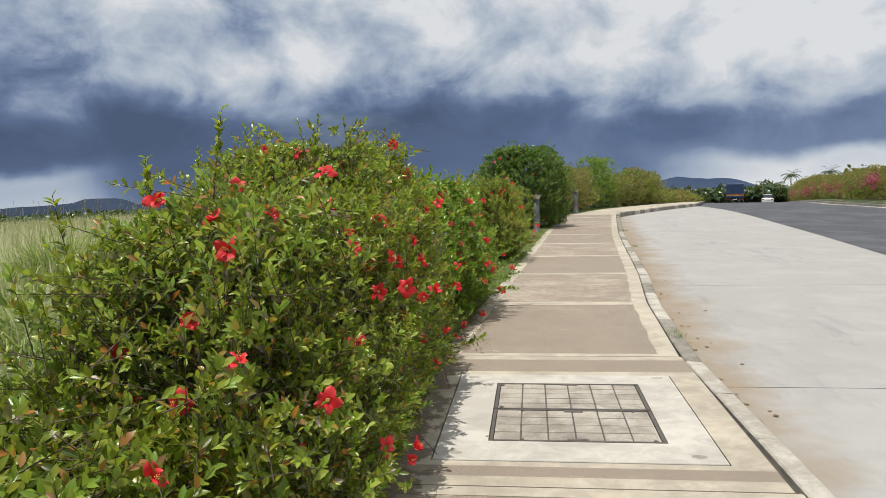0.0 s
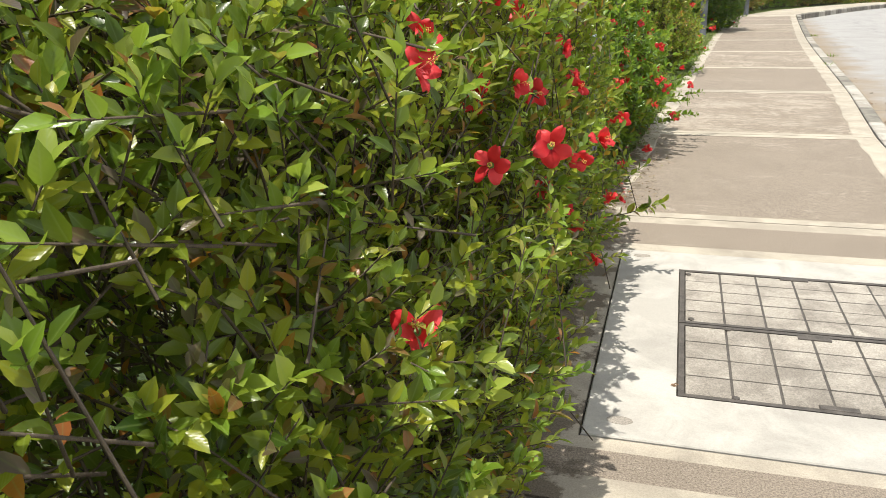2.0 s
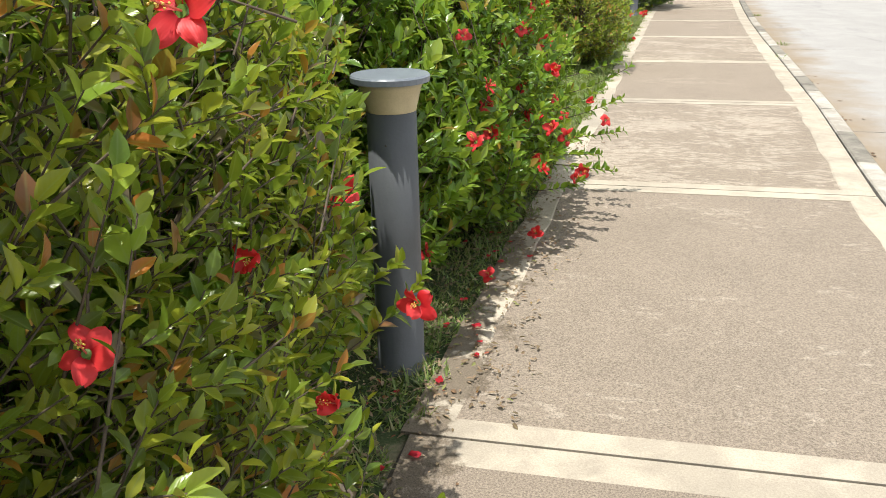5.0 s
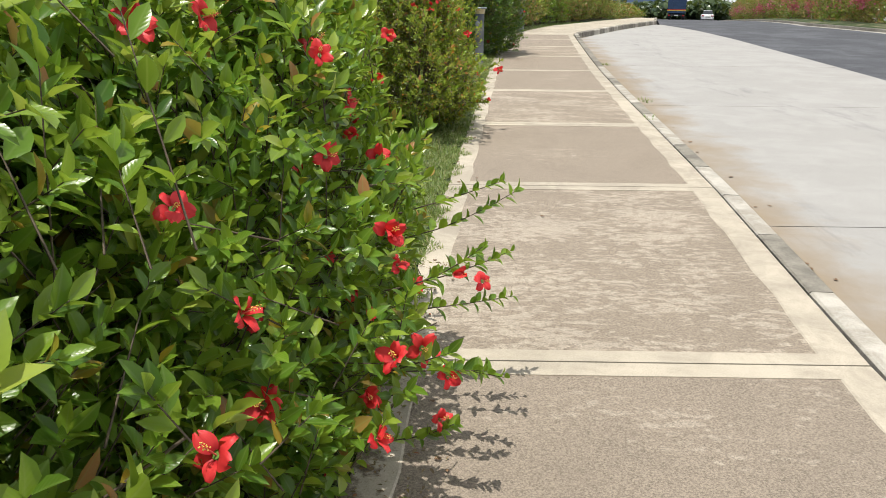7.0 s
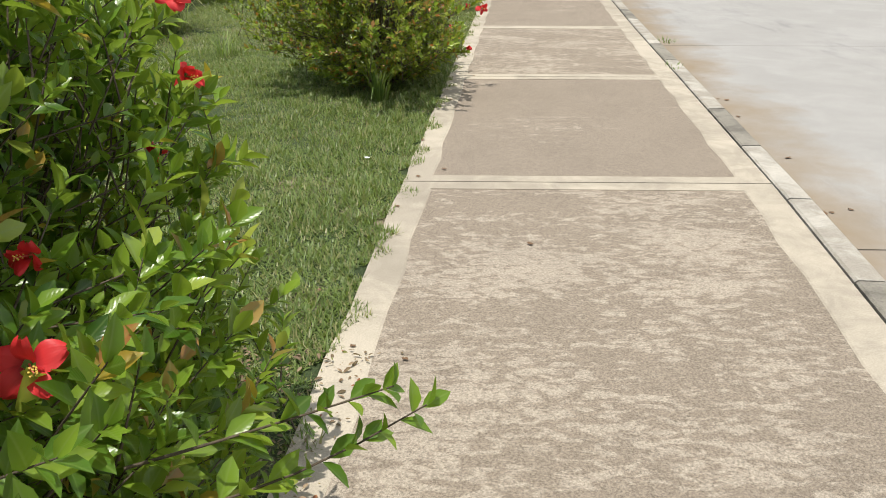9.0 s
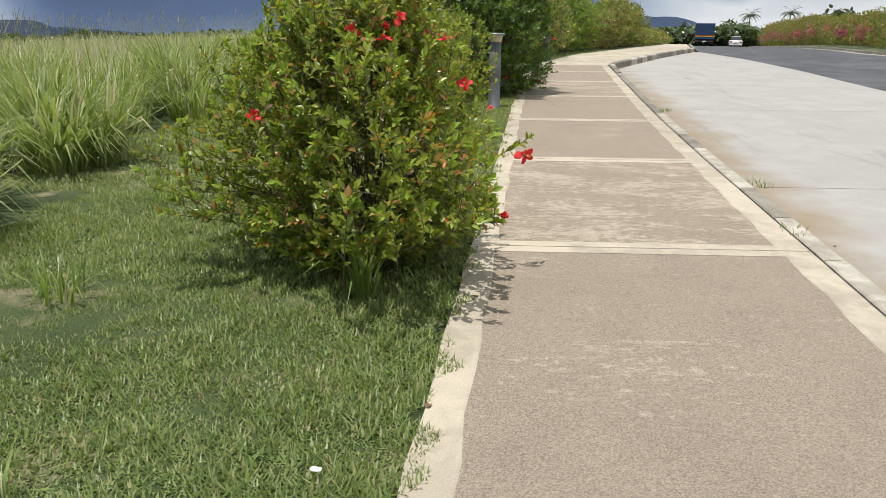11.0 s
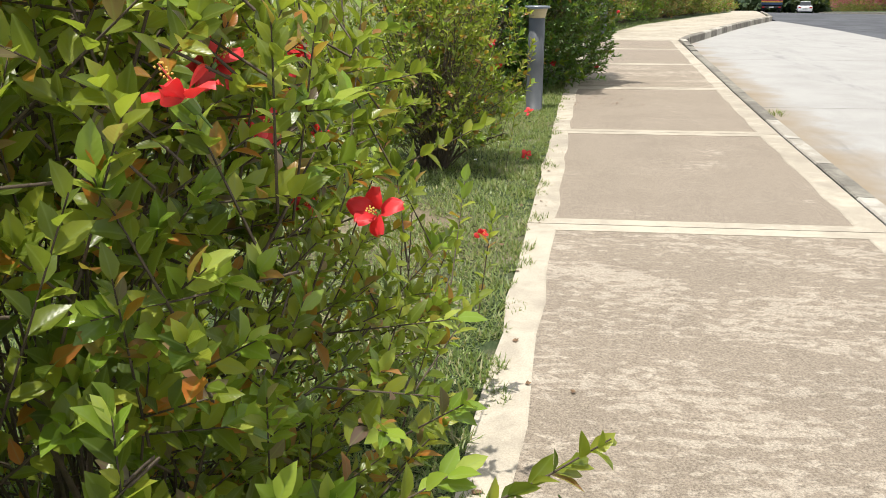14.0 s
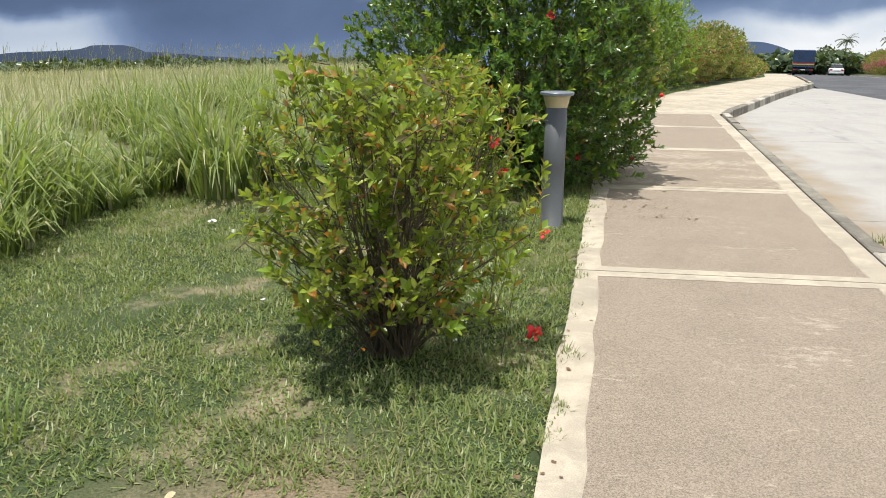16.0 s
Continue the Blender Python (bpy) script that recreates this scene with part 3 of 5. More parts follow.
# wide apron past the bend of the kerb
for y0, y1 in ((33.0, 36.0), (36.0, 40.0), (40.0, 44.0), (44.0, 48.0), (48.0, 52.0), (52.0, 60.0), (60.0, 69.0), (69.0, 80.0)):
    bm = bmesh.new()
    ys = [y0 + 0.008] + [y for y in (35.5, 40.5, 46.0, 33.0) if y0 < y < y1] + [y1 - 0.008]
    rr = [[bm.verts.new((x, y, fall(x, y))) for x in (along(LEFT_EDGE, y), (along(LEFT_EDGE, y) + along(KERB_LINE, y)) / 2, along(KERB_LINE, y) - 0.01)] for y in ys]
    for r, s in zip(rr, rr[1:]):
        for k in range(2):
            bm.faces.new((r[k], r[k + 1], s[k + 1], s[k]))
    part("slab", bm, M_border, pavement)

# kerb stones
kerb = empty("kerb", 0, 0, 0, "low concrete kerb with worn pale and dark stones", "kerb", kind="structure")
y = -6.0
k = 0
rng = random.Random(5)
while y < 60:
    x_here = along(KERB_LINE, y)
    slope = (along(KERB_LINE, y + 0.5) - x_here) / 0.5
    length = 1.0 if y < 30 else 0.9
    dy = length / math.hypot(1, slope)
    y2 = y + dy - 0.012
    bm = bmesh.new()
    prof = [(0.0, -0.16), (0.0, 0.004), (0.012, 0.012), (0.125, 0.008), (0.15, -0.012), (0.162, -0.16)]
    ends = []
    lift = 0.10 * min(1.0, max(0.0, (y - 29.0) / 3.0))
    for yy in (y, y2):
        xk = along(KERB_LINE, yy)
        ends.append([bm.verts.new((xk + dx * math.hypot(1, slope), yy, fall(xk, yy) + dz + (lift * 0.55 if dz > -0.1 else 0) + rng.uniform(-0.002, 0.002))) for dx, dz in prof])
    for i in range(len(prof) - 1):
        bm.faces.new((ends[0][i], ends[0][i + 1], ends[1][i + 1], ends[1][i]))
    bm.faces.new(ends[0][::-1]), bm.faces.new(ends[1])
    dark = (k % 3 == 1) if 6 < y < 22 else (rng.random() < 0.65)
    part("kerb_stone", bm, M_kerb_dark if dark else M_kerb_pale, kerb)
    y += dy
    k += 1

# ---- access cover in the pavement ----
cover = empty("access_cover", 0, 0, 0, "pale concrete access cover with a steel grid of concrete-filled cells", "access cover")
GX0, GX1, GY0, GY1, GM = -0.66, 0.40, 3.90, 5.24, 4.56
bm = bmesh.new()
rings = [[bm.verts.new((x, y, z)) for x, y in ((a, c), (b, c), (b, d), (a, d))] for a, b, c, d, z in (
    (CX0, CX1, CY0, CY1, -0.10), (CX0, CX1, CY0, CY1, 0.001), (CX0 + 0.004, CX1 - 0.004, CY0 + 0.004, CY1 - 0.004, 0.005),
    (GX0 - 0.006, GX1 + 0.006, GY0 - 0.006, GY1 + 0.006, 0.005), (GX0 - 0.006, GX1 + 0.006, GY0 - 0.006, GY1 + 0.006, -0.10))]
for ra, rb in zip(rings, rings[1:]):
    for i in range(4):
        bm.faces.new((ra[i], ra[(i + 1) % 4], rb[(i + 1) % 4], rb[i]))
bmesh.ops.recalc_face_normals(bm, faces=bm.faces)
part("surround", bm, M_cover, cover, "smooth pale concrete surround")
part_bm = bmesh.new()
for y0, y1 in ((GY0, GM - 0.004), (GM + 0.004, GY1)):
    box(part_bm, GX0, GX1, y0, y0 + 0.022, -0.05, 0.006), box(part_bm, GX0, GX1, y1 - 0.022, y1, -0.05, 0.006)
    box(part_bm, GX0, GX0 + 0.022, y0 + 0.022, y1 - 0.022, -0.05, 0.006), box(part_bm, GX1 - 0.022, GX1, y0 + 0.022, y1 - 0.022, -0.05, 0.006)
part("steel_frame", part_bm, M_steel, cover, "rusted dark steel frame")
for y0, y1, nrow in ((GY0 + 0.022, GM - 0.026, 4), (GM + 0.026, GY1 - 0.022, 5)):
    for i in range(6):
        for j in range(nrow):
            cw, ch = (GX1 - GX0 - 0.044) / 6, (y1 - y0) / nrow
            bm = bmesh.new()
            a, b = GX0 + 0.022 + cw * i, y0 + ch * j
            box(bm, a + 0.005, a + cw - 0.005, b + 0.004, b + ch - 0.004, -0.04, 0.002 + 0.0015 * rng.random())
            part("infill", bm, M_fill, cover)
    for i in range(1, 6):
        bm = bmesh.new()
        box(bm, GX0 + 0.022 + cw * i - 0.004, GX0 + 0.022 + cw * i + 0.004, y0, y1, -0.04, 0.0015)
        part("grid_bar", bm, M_steel, cover)
    for j in range(1, nrow):
        bm = bmesh.new()
        box(bm, GX0 + 0.022, GX1 - 0.022, y0 + ch * j - 0.0035, y0 + ch * j + 0.0035, -0.04, 0.0008)
        part("grid_bar", bm, M_steel, cover)
for x, y in ((-0.12, GM - 0.045), (-0.12, GY0 + 0.035), (-0.12, GY1 - 0.03)):
    bm = bmesh.new()
    box(bm, x - 0.065, x + 0.065, y - 0.016, y + 0.016, -0.02, 0.008, 0.003)
    part("lifting_plate", bm, M_steel, cover)
for x, y in ((GX0 + 0.05, GM + 0.05), (GX1 - 0.06, GY0 + 0.03), (GX0 + 0.2, GM - 0.03), (GX1 - 0.12, GM - 0.03), (GX0 + 0.04, GY1 - 0.06), (GX0 + 0.2, GY0 + 0.03)):
    bm = bmesh.new()
    lathe(bm, [(0.014, -0.01), (0.014, 0.0075), (0.009, 0.0095)], 10)
    part("keyhole_boss", bm, M_steel, cover).location = (x, y, 0)
for x, y in ((CX0 + 0.11, CY1 - 0.09), (CX1 - 0.10, CY1 - 0.07), (CX1 - 0.14, CY0 + 0.11), (CX0 + 0.12, CY0 + 0.11)):
    bm = bmesh.new()
    lathe(bm, [(0.045, 0.0), (0.045, 0.006), (0.03, 0.0068)], 14)
    ob = part("plug", bm, M_fill, cover, "dark mortar plug")
    ob.location, ob.scale = (x, y, 0), (1, 0.6, 1)

# ---- bollard lights ----


def bollard(x, y):
    th = empty("bollard_light", x, y, fall(x, y) - 0.02, "dark grey bollard light with a cream reflector and flat cap", "bollard light", "bollard lights by the pavement")
    bm = bmesh.new()
    lathe(bm, [(0.112, -0.05), (0.112, 0.012), (0.090, 0.02), (0.088, 0.5), (0.086, 0.985)], 28)
    part("shaft", bm, M_bollard, th, smooth=True)
    bm = bmesh.new()
    lathe(bm, [(0.085, 0.98), (0.088, 0.995), (0.106, 1.065), (0.116, 1.084)], 28)
    part("reflector", bm, M_cream, th, "cream cone reflector", True)
    bm = bmesh.new()
    lathe(bm, [(0.116, 1.082), (0.134, 1.084), (0.136, 1.102), (0.131, 1.108), (0.03, 1.112)], 32)
    part("cap", bm, M_cap, th, "blue grey flat cap")
    bm = bmesh.new()
    lathe(bm, [(0.004, 0.9), (0.004, 0.9005), (0.003, 0.901)], 8)
    ob = part("screw", bm, M_steel, th)
    ob.matrix_basis = pose(0.0, -0.086, 0.88, 90, 0, 0) @ Matrix.Translation((0, 0, -0.9))
    return th


BOLLARDS = [(-1.335, 6.67), (-0.245, 22.5), (1.58, 34.6)]
for p in BOLLARDS:
    bollard(*p)

# ---- foliage kit ----
R = np.random.default_rng(11)


def unit(v):
    return v / np.maximum(np.linalg.norm(v, axis=-1, keepdims=True), 1e-9)


LEAF_S = np.array([(0, 0.5), (0.17, 0.24), (0.17, 0.76), (0.42, 0.03), (0.42, 0.5), (0.42, 0.97), (0.72, 0.15), (0.72, 0.5), (0.72, 0.85), (1.0, 0.5)])
LEAF_T = np.array([(0, 4, 1), (0, 2, 4), (1, 4, 3), (2, 5, 4), (3, 4, 7), (3, 7, 6), (4, 5, 8), (4, 8, 7), (6, 7, 9), (7, 8, 9)])
CARD_S = np.array([(0, 0.5), (0.28, 0.08), (0.28, 0.92), (0.66, 0.12), (0.66, 0.88), (1.0, 0.5)])
CARD_T = np.array([(0, 2, 1), (1, 2, 4), (1, 4, 3), (3, 4, 5)])


def leaf_arrays(P, D, N, L, Wd, full=True, droop=0.16):
    """Corners, triangles and UVs of leaves at P, growing along D, facing N."""
    S, T = (LEAF_S, LEAF_T) if full else (CARD_S, CARD_T)
    D = unit(D)
    X = unit(np.cross(D, N))
    N = np.cross(X, D)
    s, u = S[:, 0][None, :, None], (S[:, 1] - 0.5)[None, :, None]
    fold = np.abs(u) * 0.45 * Wd[:, None, None]
    sag = -droop * (s ** 2) * L[:, None, None]
    co = P[:, None] + D[:, None] * s * L[:, None, None] + X[:, None] * u * Wd[:, None, None] + N[:, None] * (fold + sag)
    tris = (T[None] + (np.arange(len(P)) * len(S))[:, None, None]).reshape(-1, 3)
    uv = np.tile(S[:, ::-1], (len(P), 1))
    return co.reshape(-1, 3), tris, uv


def rods(P0, P1, r0, r1, n=4):
    """Many thin tapered twigs."""
    d = unit(P1 - P0)
    ref = np.where(np.abs(d[:, 2:3]) > 0.9, np.array([[1.0, 0, 0]]), np.array([[0, 0, 1.0]]))
    a = unit(np.cross(d, ref))
    b = np.cross(d, a)
    ang = np.arange(n) * 2 * np.pi / n
    ring = a[:, None] * np.cos(ang)[None, :, None] + b[:, None] * np.sin(ang)[None, :, None]
    r0, r1 = np.broadcast_to(r0, len(P0))[:, None, None], np.broadcast_to(r1, len(P0))[:, None, None]
    co = np.concatenate([P0[:, None] + ring * r0, P1[:, None] + ring * r1], 1)
    T = []
    for i in range(n):
        j = (i + 1) % n
        T += [(i, j, n + j), (i, n + j, n + i)]
    tris = (np.array(T)[None] + (np.arange(len(P0)) * 2 * n)[:, None, None]).reshape(-1, 3)
    return co.reshape(-1, 3), tris


def merge(*sets):
    co, tr, off = [], [], 0
    for c, t in sets:
        co.append(c), tr.append(t + off)
        off += len(c)
    return np.concatenate(co), np.concatenate(tr)


def profile(s, base=0.70, belly=0.5):
    """Relative half-width of a shrub at relative height s, widest at belly."""
    return np.sqrt(np.clip(1 - ((s - belly) / np.where(s < belly, belly / math.sqrt(1 - base * base), 1.06 - belly)) ** 2, 0.03, 1))


def shrub(name, label, x, y, rx, ry, h, shoots, mat, seed, leaf=(0.05, 0.085), per=11, z0=0.05, base=0.7, keep=None, rough=0.22, poke=0.06, stems=22, full=True, group="", cat="shrub", wide=0.50, square=1.0, young=0.0, belly=0.5):
    """A shrub: stems from the root, leafy shoots over and inside an uneven crown."""
    q = np.random.default_rng(seed)
    th = empty(name, x, y, fall(x, y), label, cat, group)
    n = shoots
    az = q.uniform(0, 2 * np.pi, n)
    s = z0 + (1 - z0) * q.uniform(0, 1, n) ** 0.85
    depth = 1 - 0.62 * q.uniform(0, 1, n) ** 1.9
    flat = lambda v: np.sign(v) * np.abs(v) ** square
    lump = np.array([1 + rough * 1.6 * noise.noise((math.cos(a) * 1.6 + seed, math.sin(a) * 1.6, b * 2.4)) + rough * 0.8 * noise.noise((math.cos(a) * 5 + seed, math.sin(a) * 5, b * 6.0)) for a, b in zip(az, s)])
    lump = np.clip(lump, 0.56, 1.24)
    rad = profile(s, base, belly) * depth * lump
    if belly < 0.45:
        rad = rad * (1 - 0.28 * np.clip((s - belly) / (1 - belly), 0, 1))
    long_one = q.uniform(0, 1, n) < poke
    rad = rad * np.where(long_one, 1.10, 1.0)
    tip = np.stack([flat(np.cos(az)) * rad * rx, flat(np.sin(az)) * rad * ry, s * h * (0.90 + 0.14 * lump)], 1)
    tip[:, 2] += np.where(long_one & (s > 0.7), q.uniform(0.03, 0.20, n), 0.0)
    out = unit(np.stack([np.cos(az), np.sin(az), np.zeros(n)], 1))
    D = unit(out * (1.0 - 0.60 * s)[:, None] + np.array([[0, 0, 0.58]]) + q.normal(0, 0.36, (n, 3)))
    D[:, 2] = np.where(s < 0.3, D[:, 2] * 0.4, np.maximum(D[:, 2], 0.12))
    D = unit(D)
    ell = q.uniform(0.14, 0.34, n) * np.where(long_one, 1.4, 1.0)
    if keep is not None:
        low_end = tip - D * (ell + 0.02)[:, None]
        ok = keep(tip[:, 0] + x, tip[:, 1] + y, tip[:, 2]) & keep(low_end[:, 0] + x, low_end[:, 1] + y, low_end[:, 2])
        tip, D, ell, s, out, depth = tip[ok], D[ok], ell[ok], s[ok], out[ok], depth[ok]
        n = len(tip)
    root = tip - D * ell[:, None]
    k = np.arange(per)
    frac = (k + 0.5) / per
    along_s = frac[None] ** 0.5
    P = root[:, None] + D[:, None] * (ell[:, None] * along_s)[:, :, None]
    ang = (k * 2.4)[None] + q.uniform(0, 6.28, n)[:, None] + q.normal(0, 0.25, (n, per))
    ref = unit(np.cross(D, unit(q.normal(0, 1, (n, 3)))))
    ref2 = np.cross(D, ref)
    radial = ref[:, None] * np.cos(ang)[:, :, None] + ref2[:, None] * np.sin(ang)[:, :, None]
    open_ = (0.95 - 0.55 * frac)[None, :, None]
    LD = unit(D[:, None] * (1.05 - open_ * 0.55) + radial * open_ + np.array([[[0, 0, 0.12]]]))
    LN = unit(out[:, None] * 0.55 + D[:, None] * 0.25 - radial * 0.15 + np.array([[[0.0, 0, 0.85]]]) + q.normal(0, 0.30, (n, per, 3)))
    size = q.uniform(leaf[0], leaf[1], (n, per)) * (1.08 - 0.35 * np.abs(frac - 0.5))[None]
    # Some shoots get the brighter tip tone: young colour plus painted-in sunlight.
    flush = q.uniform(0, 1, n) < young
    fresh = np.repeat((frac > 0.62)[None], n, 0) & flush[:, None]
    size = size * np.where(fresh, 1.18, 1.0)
    outer = np.repeat(((depth > 0.66) & (tip[:, 0] > -0.75 * rx))[:, None], per, 1).ravel()
    P, LD, LN, size, fresh = P.reshape(-1, 3), LD.reshape(-1, 3), LN.reshape(-1, 3), size.ravel(), fresh.ravel()
    lowest = P[:, 2] > 0.012
    P, LD, LN, size, fresh, outer = P[lowest], LD[lowest], LN[lowest], size[lowest], fresh[lowest], outer[lowest]
    width = size * q.uniform(wide - 0.10, wide + 0.08, len(size))
    for kind_of, pick, m in (("foliage", ~fresh, mat), ("young_foliage", fresh, M_lit_young)):
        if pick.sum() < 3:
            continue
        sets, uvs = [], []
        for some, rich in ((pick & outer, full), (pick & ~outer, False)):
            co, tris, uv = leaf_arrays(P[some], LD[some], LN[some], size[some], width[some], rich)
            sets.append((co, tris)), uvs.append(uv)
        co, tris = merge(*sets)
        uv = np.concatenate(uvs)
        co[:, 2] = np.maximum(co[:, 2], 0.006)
        tagged(mesh_part(kind_of, co, tris, m, th, "young yellow-green leaves with sunlit brightness in the colour" if m is M_lit_young else "", uv=uv), kind="stuff")
    sets = [rods(root - D * 0.02, tip, 0.0028, 0.0012, 3)]
    pick = q.choice(n, min(n, stems * 9), replace=False)
    base_pts = np.stack([q.uniform(-0.16, 0.16, len(pick)) * rx, q.uniform(-0.16, 0.16, len(pick)) * ry, np.full(len(pick), -0.03)], 1)
    if ry > 1.3 * rx:
        base_pts[:, 1] = tip[pick, 1] * 0.75
    mid = base_pts * 0.5 + root[pick] * 0.5 + np.stack([np.zeros(len(pick)), np.zeros(len(pick)), np.full(len(pick), 0.10 * h)], 1) * 0.6 + q.normal(0, 0.03, (len(pick), 3))
    if keep is not None:
        part_way = (mid + root[pick]) * 0.5
        ok = keep(mid[:, 0] + x, mid[:, 1] + y, mid[:, 2]) & keep(part_way[:, 0] + x, part_way[:, 1] + y, part_way[:, 2])
        pick, base_pts, mid = pick[ok], base_pts[ok], mid[ok]
    thick = np.where(np.arange(len(pick)) < stems, 0.009, 0.004)
    sets.append(rods(base_pts, mid, thick, thick * 0.7, 5))
    sets.append(rods(mid, root[pick], thick * 0.7, 0.003, 5))
    tagged(mesh_part("branchwork", *merge(*sets), M_bark, th), kind="stuff")
    return th


# ---- hibiscus flower, shared pieces ----


def petal_mesh():
    bm = bmesh.new()
    uvl = bm.loops.layers.uv.new("UVMap")
    nu, nv = 6, 6
    grid = []
    for j in range(nv + 1):
        v = j / nv
        row = []
        for i in range(nu + 1):
            u = i / nu - 0.5
            w = 0.054 * math.sin(math.pi * min(1.0, 0.10 + 0.80 * v) ** 0.9) ** 0.8 * (1.0 if v < 0.9 else 0.86)
            ruffle = 0.0045 * v * v * math.sin(u * 15 + v * 5)
            x = 0.010 + 0.052 * v
            z = 0.030 * v - 0.024 * v * v + ruffle + 0.012 * u * u * 4 * (0.4 - v)
            row.append(bm.verts.new((x, u * w + 0.006 * v, z)))
        grid.append(row)
    for j in range(nv):
        for i in range(nu):
            f = bm.faces.new((grid[j][i], grid[j][i + 1], grid[j + 1][i + 1], grid[j + 1][i]))
            f.smooth = True
            for l, (a, b) in zip(f.loops, ((i, j), (i + 1, j), (i + 1, j + 1), (i, j + 1))):
                l[uvl].uv = (a / nu, b / nv)
    me = bpy.data.meshes.new("petal")
    bm.to_mesh(me)
    bm.free()
    me.materials.append(M_petal)
    return me


def stamen_mesh():
    bm = bmesh.new()
    tube(bm, (0, 0, 0), (0.004, 0, 0.062), 0.0022, 0.0014, 6)
    n0 = len(bm.faces)
    for i in range(14):
        a, z = i * 2.4, 0.034 + 0.0022 * i
        bmesh.ops.create_icosphere(bm, subdivisions=1, radius=0.0022, matrix=Matrix.Translation((0.003 + 0.006 * math.cos(a), 0.006 * math.sin(a), z)))
    bm.faces.ensure_lookup_table()
    for f in bm.faces[n0:]:
        f.material_index = 1
    me = bpy.data.meshes.new("stamen")
    bm.to_mesh(me)
    bm.free()
    me.materials.append(M_stamen), me.materials.append(M_anther)
    return me


def calyx_mesh():
    bm = bmesh.new()
    lathe(bm, [(0.0016, -0.05), (0.002, -0.025), (0.007, -0.02), (0.009, -0.006), (0.010, 0.003)], 8)
    me = bpy.data.meshes.new("flower")
    bm.to_mesh(me)
    bm.free()
    me.materials.append(M_calyx)
    return me


PETAL, STAMEN, CALYX = petal_mesh(), stamen_mesh(), calyx_mesh()
frng = random.Random(21)


def flower(parent, x, y, z, face, size=1.0, shut=0.0, label="open red hibiscus flower"):
    """A flower at a place in the world, on its shrub; face: the way that it opens."""
    ob = new("flower", CALYX)
    q = Vector(face).to_track_quat("Z", "Y").to_matrix().to_4x4() @ pose(0, 0, 0, 0, 0, frng.uniform(0, 72))
    off = parent.location if parent else Vector((0, 0, 0))
    ob.parent = parent
    ob.matrix_basis = Matrix.Translation(Vector((x, y, z)) - off) @ q @ Matrix.Scale(size, 4)
    tagged(ob, label)
    for i in range(5):
        p = new("petal", PETAL)
        p.parent = ob
        p.matrix_basis = pose(0, 0, 0, 0, 0, 72 * i + frng.uniform(-9, 9)) @ pose(0, 0, 0, frng.uniform(-38, 38), -shut - frng.uniform(-22, 40), 0) @ Matrix.Diagonal((frng.uniform(0.85, 1.15), frng.uniform(0.70, 1.05), 1.0, 1.0))
    s = new("stamen", STAMEN)
    s.parent = ob
    return ob


def bloom(parent, places, spread=0.9):
    for x, y, z in places:
        face = (0.55 + frng.uniform(-spread, spread), -0.75 + frng.uniform(-spread, spread), 0.35 + frng.uniform(-0.4, 0.4))
        flower(parent, x, y, z, face, frng.uniform(0.62, 0.92), frng.choice((0, 5, 10, 20, 35, 55)))


# ---- the hedge of hibiscus along the walk ----


def clear_of_walk(x, y, z):
    near_post = (np.hypot(x + 1.31, y - 6.60) < 0.24) | ((y < 6.6) & (y > 5.3) & (x > -1.05 - 0.38 * (y - 5.5)) & (z > 0.2))
    bulge = np.where((y > 7.9) & (y < 9.3), 0.14, 0.0)
    over_walk = ((x > -1.06) & (z > 1.0)) | ((x > -0.98 + bulge) & (z > 0.60)) | ((x > -0.84 + bulge) & (z > 0.30))
    return ~near_post & ~over_walk


hedge_a = shrub("hibiscus_bush", "broad bronzed-green hibiscus bush with red flowers beside the pavement", -1.60, 2.68, 0.67, 1.32, 1.46, 4700, M_leaf_a, 3, (0.026, 0.048), per=13, keep=clear_of_walk, group="hibiscus bushes", stems=18, z0=0.06, rough=0.26, square=0.75, poke=0.16, young=0.46)
hedge_end = shrub("hibiscus_bush", "low yellow-green hibiscus bush at the near end of the hedge", -1.72, 1.22, 0.62, 0.52, 0.86, 1100, M_leaf_c, 23, (0.032, 0.058), keep=clear_of_walk, group="hibiscus bushes", stems=12, z0=0.08, rough=0.34, poke=0.2, young=0.55)
hedge_a2 = shrub("hibiscus_bush", "tall bronzed-green hibiscus bush with red flowers in the hedge", -1.80, 4.55, 0.88, 1.45, 1.76, 4700, M_leaf_a, 13, (0.030, 0.053), per=12, keep=clear_of_walk, group="hibiscus bushes", stems=30, z0=0.06, rough=0.18, square=0.75, poke=0.14, young=0.30)
hedge_b = shrub("hibiscus_bush", "fresh green hibiscus bush behind the bollard light", -2.15, 6.95, 0.90, 1.95, 1.56, 4300, M_leaf_b, 4, (0.048, 0.084), keep=clear_of_walk, group="hibiscus bushes", stems=36, rough=0.16, square=0.75, young=0.28)
hedge_c = shrub("hibiscus_bush", "green hibiscus bush with flowering branches over the pavement", -1.74, 8.85, 0.98, 1.55, 1.50, 4300, M_leaf_b, 5, (0.042, 0.074), keep=clear_of_walk, group="hibiscus bushes", stems=34, poke=0.1, rough=0.16, young=0.28)
bush_d = shrub("hibiscus_bush", "rounded sunburnt hibiscus bush on the lawn edge", -1.16, 15.0, 0.96, 1.04, 1.44, 2050, M_leaf_c, 6, (0.031, 0.057), z0=0.05, base=0.34, keep=lambda x, y, z: ~((x > -0.64) & (z > 0.80)) & ~((x > -0.42) & (z > 0.50)), group="hibiscus bushes", poke=0.30, stems=13, rough=0.50, wide=0.54, young=0.50, belly=0.42, per=15)
